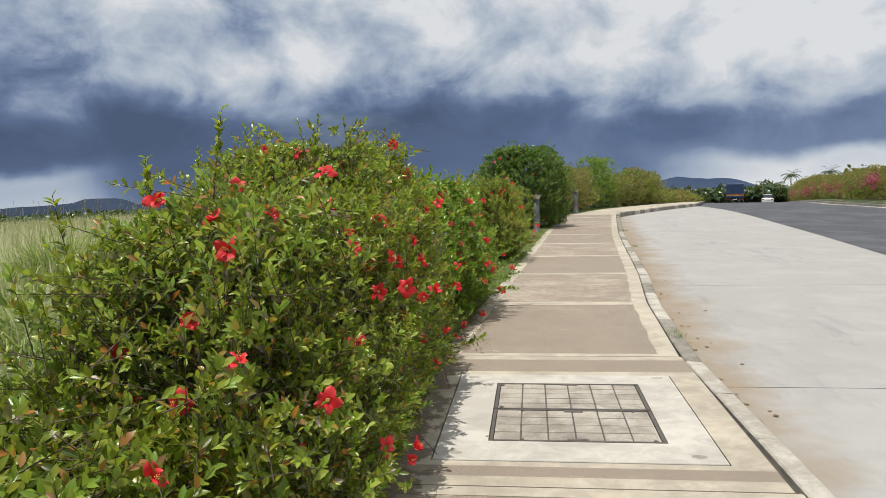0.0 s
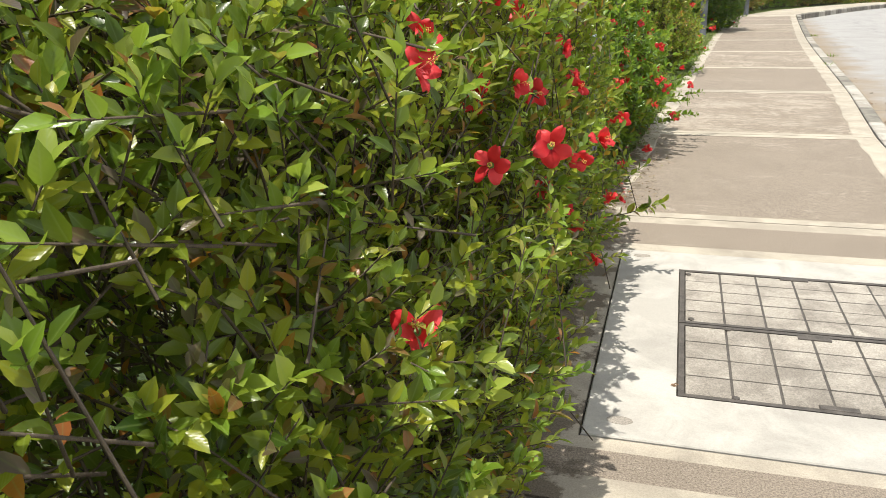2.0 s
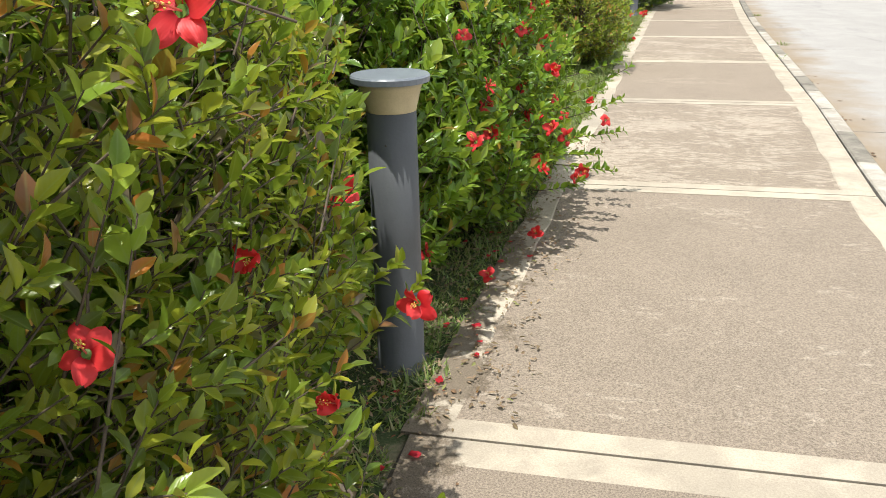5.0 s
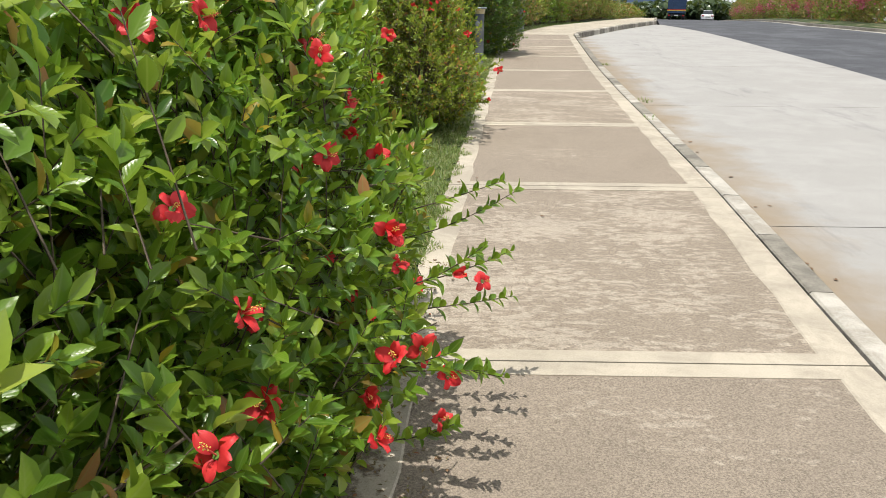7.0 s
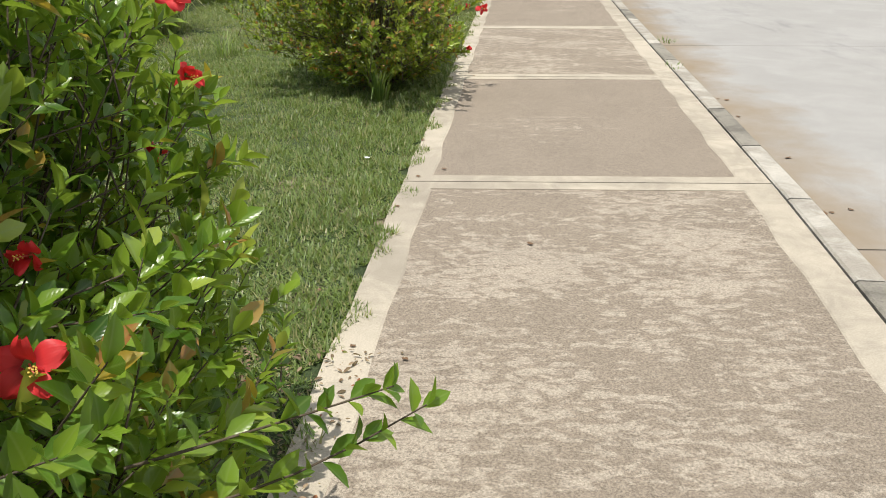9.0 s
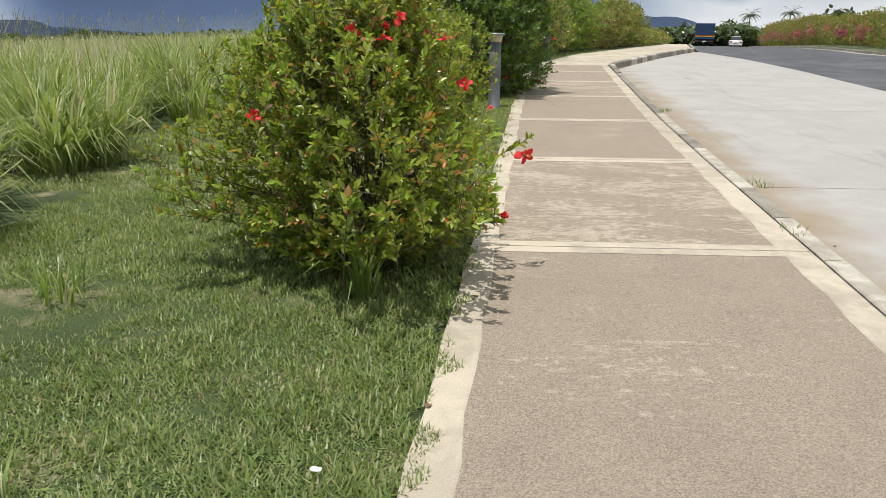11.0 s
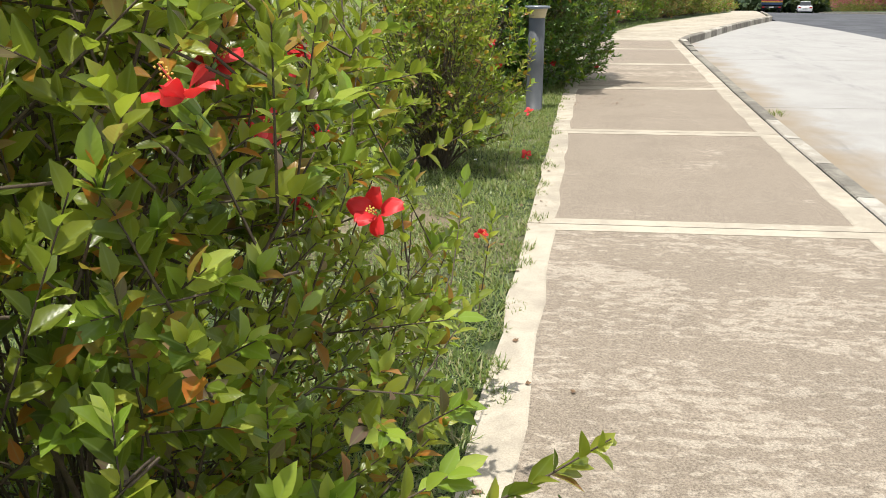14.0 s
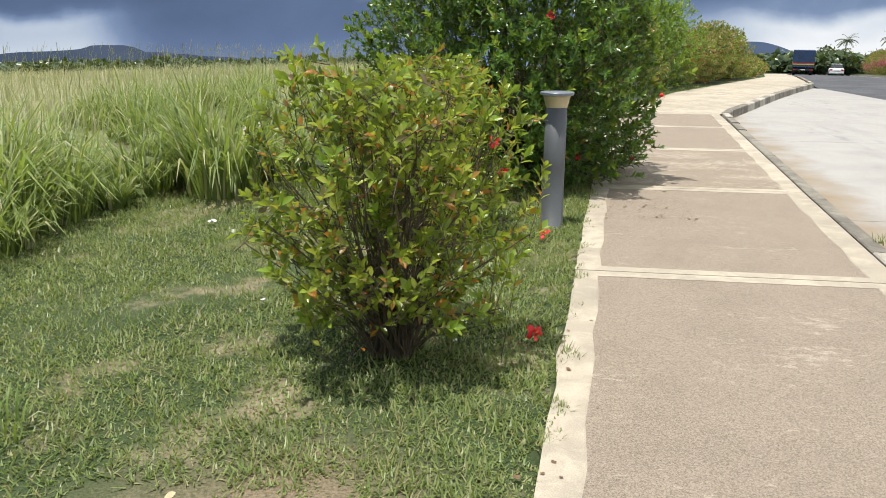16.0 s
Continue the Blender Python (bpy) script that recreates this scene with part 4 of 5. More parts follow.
bush_e = shrub("hibiscus_bush", "small yellow-green hibiscus bush with bare lower stems", -1.02, 19.65, 0.62, 0.60, 1.30, 520, M_leaf_c, 7, (0.040, 0.066), z0=0.16, base=0.30, group="hibiscus bushes", poke=0.16, stems=24, rough=0.50, young=0.35, belly=0.62)
bush_f = shrub("hibiscus_bush", "yellow-green hibiscus bush beside a bollard light", -1.25, 22.3, 0.72, 0.7, 1.30, 700, M_leaf_c, 8, (0.04, 0.068), z0=0.08, base=0.6, group="hibiscus bushes", stems=18, young=0.50)
big_bush = shrub("hibiscus_bush", "tall dense dark green hibiscus bush spilling onto the pavement", -0.65, 24.85, 1.62, 1.45, 2.48, 4200, M_leaf_e, 9, (0.05, 0.085), z0=0.02, base=0.85, group="hibiscus bushes", stems=40, rough=0.26, young=0.12)

bloom(hedge_a, [(-1.25, 2.5, 1.63), (-1.73, 1.95, 1.54), (-1.52, 1.95, 1.46), (-1.34, 1.65, 1.38), (-1.92, 3.22, 1.58), (-1.36, 2.1, 1.47), (-1.3, 2.68, 1.48), (-1.14, 2.47, 1.31), (-1.1, 3.06, 1.22), (-1.11, 2.87, 1.07), (-1.09, 2.29, 0.94), (-1.5, 1.7, 1.15), (-1.81, 1.77, 1.03), (-1.45, 1.47, 0.94), (-1.86, 1.94, 0.81), (-1.21, 1.35, 1.09), (-0.99, 2.32, 0.51), (-1.19, 1.8, 0.67), (-1.08, 1.78, 0.86), (-1.21, 2.72, 1.35), (-1.16, 3.08, 1.4), (-1.15, 3.4, 1.36), (-1.1, 3.35, 1.16), (-1.04, 3.24, 1.04), (-0.89, 2.38, 0.5), (-0.95, 2.75, 0.3)])
bloom(hedge_end, [(-1.36, 1.1, 0.85)])
bloom(hedge_a2, [(-1.92, 3.65, 1.78), (-1.73, 3.76, 1.77), (-1.36, 4.73, 1.84), (-1.42, 4.82, 1.67), (-1.2, 3.13, 1.18), (-1.2, 5.28, 0.98), (-0.99, 3.46, 0.96), (-1.02, 5.19, 0.76), (-1.13, 3.62, 0.83), (-1.1, 4, 0.65), (-1.12, 4.59, 1.39), (-1.07, 4.93, 1.42), (-1.02, 5.73, 0.7), (-1.25, 4.63, 1.63), (-1.23, 3.59, 1.23), (-1.12, 3.99, 1.22), (-1.19, 4.82, 1.04), (-1.2, 4.37, 1.2), (-1.25, 4.38, 1.28), (-1.09, 4.16, 1.07), (-0.98, 3.86, 0.94), (-1.21, 5.79, 0.94), (-1.05, 3.9, 0.62), (-1, 4.05, 0.45), (-0.98, 5.1, 0.4), (-0.98, 4.6, 0.55)])
bloom(hedge_b, [(-1.36, 7.19, 0.24), (-1.17, 7.42, 0.68), (-1.7, 7.22, 1.14), (-1.42, 7.5, 0.35), (-1.4, 7.9, 0.28), (-1.46, 7.2, 0.9)])
bloom(hedge_c, [(-1.16, 8.56, 1.33), (-1.13, 7.62, 0.67), (-0.97, 8.17, 0.64), (-1.06, 8.26, 0.79), (-1, 8.82, 0.95), (-1.07, 8.16, 1.09), (-0.92, 7.83, 0.46), (-1.38, 7.81, 1.43), (-1.05, 8.53, 0.58), (-1.11, 9.84, 1.1), (-0.97, 8.05, 0.45), (-1.12, 9.08, 0.98), (-1.09, 8.75, 1.14), (-1.15, 7.57, 0.9), (-1.36, 8.16, 1.43), (-1.02, 9.57, 1.31), (-1.22, 9.82, 0.9), (-0.91, 8.14, 0.89), (-0.91, 8.47, 0.68), (-1.21, 7.94, 0.75), (-0.87, 7.9, 0.64), (-1.25, 7.54, 1.12), (-1.1, 8.31, 1.33), (-1.22, 8.52, 0.98), (-0.63, 8.78, 0.51), (-0.77, 8.14, 0.33), (-0.74, 8.34, 0.7), (-0.86, 8.6, 0.56), (-0.82, 8.15, 0.55), (-0.75, 8.55, 0.25)])
bloom(bush_d, [(-0.92, 14.39, 1.37), (-1, 14.49, 1.32), (-0.99, 14.42, 1.27), (-0.81, 14.88, 1.26), (-1.18, 14.49, 1.29), (-1.69, 14.5, 0.87), (-0.77, 14.73, 1.48), (-0.88, 14.95, 1.58), (-0.98, 15.51, 1.34), (-0.9, 15.47, 1.17), (-0.81, 15.28, 0.93), (-0.83, 15.12, 1.13), (-0.82, 15.44, 1.06), (-0.27, 14.7, 0.66), (-0.6, 15.02, 1), (-0.8, 15.29, 1.24), (-0.7, 14.54, 1.26), (-0.4, 14.55, 0.36)])
bloom(bush_f, [(-0.7, 21.9, 0.75), (-0.62, 22, 0.5)])
bloom(big_bush, [(-1.7, 24.09, 1.53), (-0.33, 23.77, 1.7), (0, 24.19, 0.32), (0.62, 25.02, 0.18), (-1.5, 23.45, 2.1), (-1.35, 23.5, 2.2), (0.75, 24, 0.95)])

# shoots that lean out over the pavement


def sprig(parent, x, y, z, d, length, mat, seed):
    q = np.random.default_rng(seed)
    D = unit(np.array(d, float))
    n = 24
    fr = np.clip(((np.arange(n) + 0.5) / n) ** 0.55 + q.normal(0, 0.03, n), 0.05, 1.0)
    o = np.array([x, y, z]) - np.array(parent.location)
    bend = np.array([q.uniform(-0.15, 0.15), q.uniform(-0.15, 0.15), q.uniform(-0.05, 0.30)])
    way = lambda f: o + D * (length * f)[:, None] + bend * (length * f ** 2)[:, None]
    P = way(fr)
    a = np.arange(n) * 2.4
    r1 = unit(np.cross(D, [0.2, 0.1, 1.0]))
    r2 = np.cross(D, r1)
    rad = r1 * np.cos(a)[:, None] + r2 * np.sin(a)[:, None]
    LD = unit(D * 0.7 + rad * 0.75 + q.normal(0, 0.30, (n, 3)) + np.array([0, 0, 0.30]))
    size = q.uniform(0.045, 0.078, n) * (1.1 - 0.4 * fr)
    co, tris, uv = leaf_arrays(P, LD, unit(D * 0.6 - rad * 0.3 + [0, 0, 0.7]), size, size * 0.54)
    ob = tagged(mesh_part("sprig", co, tris, mat, parent, uv=uv), "leafy shoot standing out of the bush", kind="stuff")
    stem = way(np.linspace(0, 1, 6))
    mesh_part("twig", *rods(stem[:-1], stem[1:], np.linspace(0.0030, 0.0018, 5), np.linspace(0.0027, 0.0012, 5), 5), M_bark, ob)


for i, (x, y, z, d, ln) in enumerate([(-0.95, 8.9, 0.72, (1, 0.15, 0.25), 0.42), (-0.92, 8.7, 0.52, (1, -0.1, 0.2), 0.34), (-0.95, 8.8, 0.38, (1, 0.1, 0.05), 0.40), (-0.9, 8.6, 0.28, (1, -0.2, 0.0), 0.3),
                                      (-0.95, 8.4, 0.62, (1, -0.1, 0.2), 0.34), (-0.92, 8.25, 0.42, (1, 0.0, 0.1), 0.30), (-0.98, 8.15, 0.25, (1, -0.2, 0.1), 0.30), (-0.98, 8.9, 0.62, (1, 0.0, 0.12), 0.44)]):
    sprig(hedge_c, x, y, z, d, ln, M_leaf_b, 40 + i)
for i, (x, y, z, d, ln) in enumerate([(-0.60, 14.68, 0.58, (1, 0.05, 0.25), 0.34), (-0.62, 14.5, 0.33, (1, -0.1, 0.05), 0.24), (-1.42, 14.5, 1.28, (-0.6, 0.0, 0.7), 0.36), (-1.19, 14.75, 1.28, (-0.05, 0.1, 1), 0.34), (-1.3, 14.3, 1.25, (-0.1, 0, 1), 0.32), (-1.0, 14.8, 1.3, (0.15, 0.1, 1), 0.28), (-1.6, 14.5, 0.6, (-1, 0, 0.25), 0.32)]):
    sprig(bush_d, x, y, z, d, ln, M_leaf_c, 60 + i)
for i, (x, y, z, d, ln) in enumerate([(-1.92, 2.3, 1.30, (-0.1, 0, 1), 0.36), (-2.12, 2.1, 1.12, (-0.35, 0, 1), 0.36), (-1.75, 2.5, 1.5, (0.1, 0, 1), 0.34), (-1.3, 4.4, 1.45, (0.3, 0.1, 1), 0.32), (-1.5, 3.2, 1.55, (0.1, 0.1, 1), 0.3), (-1.05, 5.2, 0.28, (1, -0.3, 0.2), 0.28), (-1.2, 4.9, 1.2, (0.5, 0.2, 0.8), 0.32)]):
    sprig(hedge_a if y < 3.5 else hedge_a2, x, y, z, d, ln, M_leaf_a, 80 + i)

for i, (x, y, z, d, ln) in enumerate([(-1.50, 5.70, 1.05, (0.5, 0.3, 0.7), 0.30), (-1.48, 5.85, 0.95, (0.7, 0.2, 0.5), 0.28), (-1.40, 5.62, 0.80, (0.6, 0.3, 0.5), 0.30), (-1.36, 5.75, 0.72, (0.8, 0.2, 0.45), 0.28),
                                      (-1.30, 5.70, 0.62, (0.8, 0.4, 0.5), 0.30), (-1.22, 5.68, 0.55, (0.8, 0.5, 0.5), 0.28), (-1.5, 5.6, 0.85, (0.5, 0.4, 0.8), 0.34), (-1.55, 6.1, 0.8, (0.4, 0.1, 0.9), 0.34)]):
    sprig(hedge_a2, x, y, z, d, ln, M_leaf_a, 120 + i)
for i, (x, y, z, d, ln) in enumerate([(-0.95, 15.3, 0.85, (0.7, 0.6, 0.35), 0.34), (-0.95, 15.6, 0.95, (0.5, 0.8, 0.4), 0.36), (-0.9, 15.1, 0.7, (1, 0.3, 0.2), 0.30), (-1.0, 15.7, 0.7, (0.6, 0.8, 0.15), 0.36), (-0.85, 15.2, 1.05, (0.6, 0.4, 0.7), 0.26),
                                      (-0.92, 15.5, 0.88, (1, 0.1, 0.15), 0.42), (-0.95, 15.62, 1.08, (1, 0.15, 0.25), 0.38), (-0.95, 15.3, 0.84, (1, 0.05, 0.1), 0.36), (-1.0, 15.2, 1.34, (0.4, 0.1, 0.8), 0.34), (-0.95, 15.2, 1.15, (1, 0.3, 0.2), 0.28),
                                      (-0.95, 15.8, 1.0, (1, 0.1, 0.1), 0.34), (-0.92, 15.1, 0.66, (1, 0.2, 0.15), 0.36), (-0.95, 15.45, 0.62, (1, 0.1, 0.1), 0.36), (-0.9, 15.35, 1.0, (0.9, 0.5, 0.3), 0.30)]):
    sprig(bush_d, x, y, z, d, ln, M_leaf_c, 140 + i)

# ---- grass ----


def blades(P, L, Wd, lean, az, seg=1):
    """Grass blades rooted at P: one triangle, or two bent segments."""
    side = np.stack([-np.sin(az), np.cos(az), np.zeros_like(az)], 1)
    fwd = np.stack([np.cos(az), np.sin(az), np.zeros_like(az)], 1)
    up = np.array([[0, 0, 1.0]])
    w = Wd[:, None] * 0.5
    if seg == 1:
        tip = P + up * (L * np.cos(lean))[:, None] + fwd * (L * np.sin(lean))[:, None]
        co = np.stack([P - side * w, P + side * w, tip], 1)
        return co.reshape(-1, 3), np.arange(len(P) * 3).reshape(-1, 3)
    pts, width = [], [1.0, 0.9, 0.6]
    q, ang = P, lean * 0.25
    rings = []
    for k in range(3):
        rings += [q - side * w * width[k], q + side * w * width[k]]
        q = q + up * (L / 3 * np.cos(ang))[:, None] + fwd * (L / 3 * np.sin(ang))[:, None]
        ang = ang + lean * (0.55 + 0.25 * k)
    co = np.stack(rings + [q], 1)
    T = np.array([(0, 1, 3), (0, 3, 2), (2, 3, 5), (2, 5, 4), (4, 5, 6)])
    return co.reshape(-1, 3), (T[None] + (np.arange(len(P)) * 7)[:, None, None]).reshape(-1, 3)


def ground_z(x, y):
    return np.array([fall(a, b) for a, b in zip(x, y)]) - 0.012


def edge_x(y):
    return np.interp(y, [p[0] for p in LEFT_EDGE], [p[1] for p in LEFT_EDGE])


def turf(name, n, y0, y1, w, lo, hi, label, shade=0.0):
    y = y0 + (y1 - y0) * R.uniform(0, 1, n)
    ragged = 0.05 * np.sin(y * 9.0) + 0.04 * np.sin(y * 23.0 + 1.0)
    x = edge_x(y) + 0.02 + ragged - w * R.uniform(0, 1, n) ** 1.15
    keepers = np.array([noise.noise((a * 1.5, b * 1.5, 7.0)) + 0.25 * noise.noise((a * 6, b * 6, 2.0)) + 0.30 * noise.noise((a * 25, b * 25, 5.0)) - 0.80 * math.exp(-((a + 1.10) ** 2 + 2.2 * (b - 18.05) ** 2) / 0.45) > -0.75 for a, b in zip(x, y)])
    x, y = x[keepers], y[keepers]
    P = np.stack([x, y, ground_z(x, y)], 1)
    tuft = np.array([noise.noise((a * 4.5, b * 4.5, 3.0)) for a, b in zip(x, y)])
    L = R.uniform(lo, hi, len(x)) * (1.0 + 0.9 * tuft)
    co, tr = blades(P, L, R.uniform(0.005, 0.012, len(x)), R.uniform(0.35, 1.45, len(x)), R.uniform(0, 6.28, len(x)))
    ob = mesh_part(name, co, tr, M_lawn)
    return tagged(ob, label, "grass", kind="stuff")


turf("lawn_grass", 190000, 10.2, 16.5, 3.2, 0.015, 0.055, "short patchy green lawn with dry blades")
turf("lawn_grass", 170000, 16.5, 25.0, 4.2, 0.015, 0.055, "short patchy green lawn beside the pavement")
turf("lawn_grass", 40000, 3.0, 10.2, 1.3, 0.02, 0.06, "thin grass under the hibiscus hedge")
turf("lawn_grass", 16000, 25.0, 46.0, 2.0, 0.03, 0.09, "grass verge below the far hedge")


def clump(cx, cy, n, spread, lo, hi, width, q):
    r, a = spread * np.sqrt(q.uniform(0, 1, n)), q.uniform(0, 6.28, n)
    x, y = cx + r * np.cos(a), cy + r * np.sin(a)
    P = np.stack([x, y, ground_z(x, y)], 1)
    az = a + q.normal(0, 0.6, n)
    return blades(P, q.uniform(lo, hi, n), q.uniform(width * 0.6, width * 1.4, n), q.uniform(0.30, 1.6, n), az, 3)


q = np.random.default_rng(31)
sets = []
for i in range(250):
    cy = q.uniform(10.5, 38)
    border = float(np.interp(cy, [10, 14, 17, 21.5, 24, 27, 38], [-3.5, -3.8, -4.0, -4.5, -3.5, -3.3, -1.8])) - 0.42 * math.sin(cy * 1.35 + 0.6) - 0.15 * math.sin(cy * 4.7)
    cx = border - 0.15 - 6.5 * q.uniform(0, 1) ** 1.7
    big = q.uniform(0.0, 1.0) ** 1.4 * 0.85 + 0.38
    sets.append(clump(cx, cy, 135, 0.30 * big, 0.40 * big, 1.05 * big, 0.024, q))
for cx, cy, big in ((-3.45, 23.3, 1.15), (-3.95, 23.9, 1.2), (-3.2, 24.3, 1.0), (-4.7, 21.7, 1.1), (-5.2, 22.3, 1.2), (-4.3, 17.3, 0.9), (-4.8, 18.1, 1.1), (-3.9, 15.0, 0.8), (-4.4, 15.8, 1.0), (-4.1, 13.2, 0.9)):
    sets.append(clump(cx, cy, 260, 0.30 * big, 0.5 * big, 1.2 * big, 0.028, q))
for i in range(110):
    cy = q.uniform(-1, 10.5)
    cx = -3.3 - 4.5 * q.uniform(0, 1) ** 1.2
    sets.append(clump(cx, cy, 85, 0.24, 0.35, 0.8, 0.018, q))
tagged(mesh_part("tall_grass", *merge(*sets), M_reed), "tall arching green grass at the lawn edge", "grass", kind="stuff")

sets = []
n = 42000
y = q.uniform(-5, 95, n)
x = -7.2 - 53 * q.uniform(0, 1, n) ** 1.5
P = np.stack([x, y, ground_z(x, y)], 1)
sets.append(blades(P, q.uniform(0.35, 0.85, n), q.uniform(0.012, 0.028, n), q.uniform(0.05, 0.7, n), q.uniform(0, 6.28, n), 3))
tagged(mesh_part("meadow_grass", *merge(*sets), M_dry), "dry straw-coloured meadow grass", "grass", kind="stuff")
n = 1300
y = q.uniform(11, 60, n)
x = -4.6 - 14 * q.uniform(0, 1, n) ** 1.3
P = np.stack([x, y, ground_z(x, y)], 1)
top = P + np.stack([q.normal(0, 0.10, n), q.normal(0, 0.10, n), q.uniform(0.85, 1.3, n)], 1)
head = top + np.stack([q.normal(0.03, 0.03, n), q.normal(0, 0.03, n), q.uniform(0.10, 0.18, n)], 1)
tagged(mesh_part("seed_heads", *merge(rods(P, top, 0.0022, 0.0014, 3), rods(top, head, 0.006, 0.002, 4)), M_dry), "pale feathery seed heads above the grass", "grass", kind="stuff")

# single tufts
for cx, cy, n, ln, wd, lab in ((-1.10, 14.25, 34, 0.50, 0.018, "broad-bladed grass tuft below a hibiscus bush"), (-2.10, 11.95, 60, 0.30, 0.010, "bright grass tuft on the lawn"), (-1.88, 12.3, 40, 0.26, 0.010, "bright grass tuft on the lawn"), (-2.4, 18.6, 30, 0.22, 0.010, "small grass tuft on the lawn"),
                          (-1.75, 20.6, 26, 0.2, 0.010, "small grass tuft on the lawn"), (-2.6, 14.1, 45, 0.3, 0.010, "bright grass tuft on the lawn"), (-2.9, 16.2, 45, 0.32, 0.010, "bright grass tuft on the lawn")):
    co, tr = clump(cx, cy, n, 0.06 if wd > 0.012 else 0.13, ln * 0.6, ln * 1.2, wd, q)
    tagged(mesh_part("grass_tuft", co, tr, M_reed), lab, "grass tuft")
for cx, cy, n in ((1.03, 7.15, 60), (1.90, 17.1, 46), (2.30, 22.3, 60), (1.62, 15.6, 20)):
    th = 0.10
    r, a = th * np.sqrt(q.uniform(0, 1, n)), q.uniform(0, 6.28, n)
    P = np.stack([cx + r * np.cos(a), cy + 1.6 * r * np.sin(a), np.full(n, 0.004)], 1)
    co, tr = blades(P, q.uniform(0.03, 0.08, n), q.uniform(0.004, 0.008, n), q.uniform(0.5, 1.3, n), a, 3)
    tagged(mesh_part("kerb_weed", co, tr, M_lawn), "small weed growing in the kerb joint", "weed", kind="stuff")

# ---- small litter ----


def scrap(name, x, y, z, size, mat, label, cat, seed):
    bm = bmesh.new()
    rr = random.Random(seed)
    vs = [[bm.verts.new(((i - 1.5) * size / 3, (j - 1.5) * size / 4 * (1 - 0.12 * (i - 1.5) ** 2), abs(rr.gauss(0, size * 0.10)))) for j in range(4)] for i in range(4)]
    for i in range(3):
        for j in range(3):
            bm.faces.new((vs[i][j], vs[i + 1][j], vs[i + 1][j + 1], vs[i][j + 1]))
    ob = part(name, bm, mat, smooth=True)
    ob.matrix_basis = pose(x, y, z, 0, 0, rr.uniform(0, 360))
    return tagged(ob, label, cat, group=name + " pieces")


for i, (x, y, s) in enumerate(((-1.79, 11.40, 0.055), (-1.56, 11.27, 0.05), (-1.02, 12.60, 0.035), (-3.0, 22.0, 0.09), (-2.8, 22.9, 0.07), (-0.72, 19.75, 0.03), (-1.9, 20.2, 0.03))):
    scrap("paper_scrap", x, y, 0.03, s, M_paper, "crumpled white paper scrap lying on the lawn", "litter", 300 + i)
lr = random.Random(77)
scrap("dry_leaf", -1.50, 18.25, 0.02, 0.045, M_cream, "pale curled dry leaf on the lawn", "dry leaf", 480)
for i in range(110):
    yy = lr.choice((lr.uniform(3.0, 9.8), lr.uniform(10, 22), lr.uniform(22.8, 23.6)))
    ex = along(LEFT_EDGE, yy)
    xx = ex + lr.choice((abs(lr.gauss(0, 0.16)), lr.uniform(-0.15, 0.1), lr.uniform(0, 1.6) if lr.random() < 0.12 else abs(lr.gauss(0, 0.12))))
    if yy > 22.7:
        xx = lr.uniform(0.2, 1.0)
    scrap("dry_leaf", xx, yy, 0.004 if xx > ex else 0.012, lr.uniform(0.012, 0.03), M_litter, "brown dry leaf fallen on the ground", "dry leaf", 500 + i)
for i in range(46):
    yy = lr.uniform(4, 16)
    scrap("dry_leaf", along(KERB_LINE, yy) + 0.2 + abs(lr.gauss(0, 0.14)), yy, -0.115, lr.uniform(0.02, 0.05), M_litter, "brown dry leaf lying in the gutter", "dry leaf", 900 + i)
for x, y in ((-0.30, 21.95), (-0.33, 19.84), (-0.57, 17.80), (-0.95, 8.0), (-1.1, 7.4)):
    ob = flower(None, x, y, 0.05 + (0.0 if x > -0.6 else 0.01), (frng.uniform(-0.5, 0.8), -0.7, 0.6), 0.8, 25, "fallen red hibiscus flower")
    tagged(ob, "fallen red hibiscus flower lying on the grass edge", "flower", "fallen flowers")
for i in range(60):
    yy = lr.uniform(3.4, 9.5)
    scrap("fallen_petal", along(LEFT_EDGE, yy) + lr.uniform(-0.3, 0.16), yy, 0.01, lr.uniform(0.018, 0.04), M_petal, "dark red fallen petal by the hedge", "petal", 1200 + i)

n = 11000
y = q.uniform(1.0, 10.4, n)
x = edge_x(y) + 0.22 + 0.05 * np.sin(y * 5.0) + np.where((y > 6.3) & (y < 8.6), 0.16, 0.0) - 0.9 * q.uniform(0, 1, n) ** 0.62
P = np.stack([x, y, np.full(n, 0.004) + q.uniform(0, 0.012, n)], 1)
ang = q.uniform(0, 6.28, n)
D = np.stack([np.cos(ang), np.sin(ang), q.normal(0, 0.15, n)], 1)
sz = q.uniform(0.006, 0.040, n) * q.uniform(0.5, 1.0, n)
co, tr, uv = leaf_arrays(P, D, np.array([[0, 0, 1.0]]) + q.normal(0, 0.3, (n, 3)), sz, sz * 0.45)
tagged(mesh_part("leaf_litter", co, tr, M_litter_mix, uv=uv), "brown leaf litter and soil crumbs under the hedge", "leaf litter", kind="stuff")

# ---- far hedges ----
hrng = random.Random(9)
for i in range(15):
    y = 34.4 + i * 1.5
    x = along(LEFT_EDGE, y) - 1.0 - hrng.uniform(0, 0.3)
    hh = hrng.uniform(1.6, 2.25) if i not in (5, 6) else 2.6
    shrub("hedge_shrub", "yellow-green roadside hedge shrub with reddish tips" if i not in (5, 6) else "tall bright green hedge shrub by the pavement", x, y, 0.95, 1.05, hh, 520, M_hedge if i not in (5, 6) else M_leaf_b, 100 + i,
          (0.07, 0.13), per=8, full=False, group="far hedge shrubs", stems=8, wide=0.5, rough=0.5)
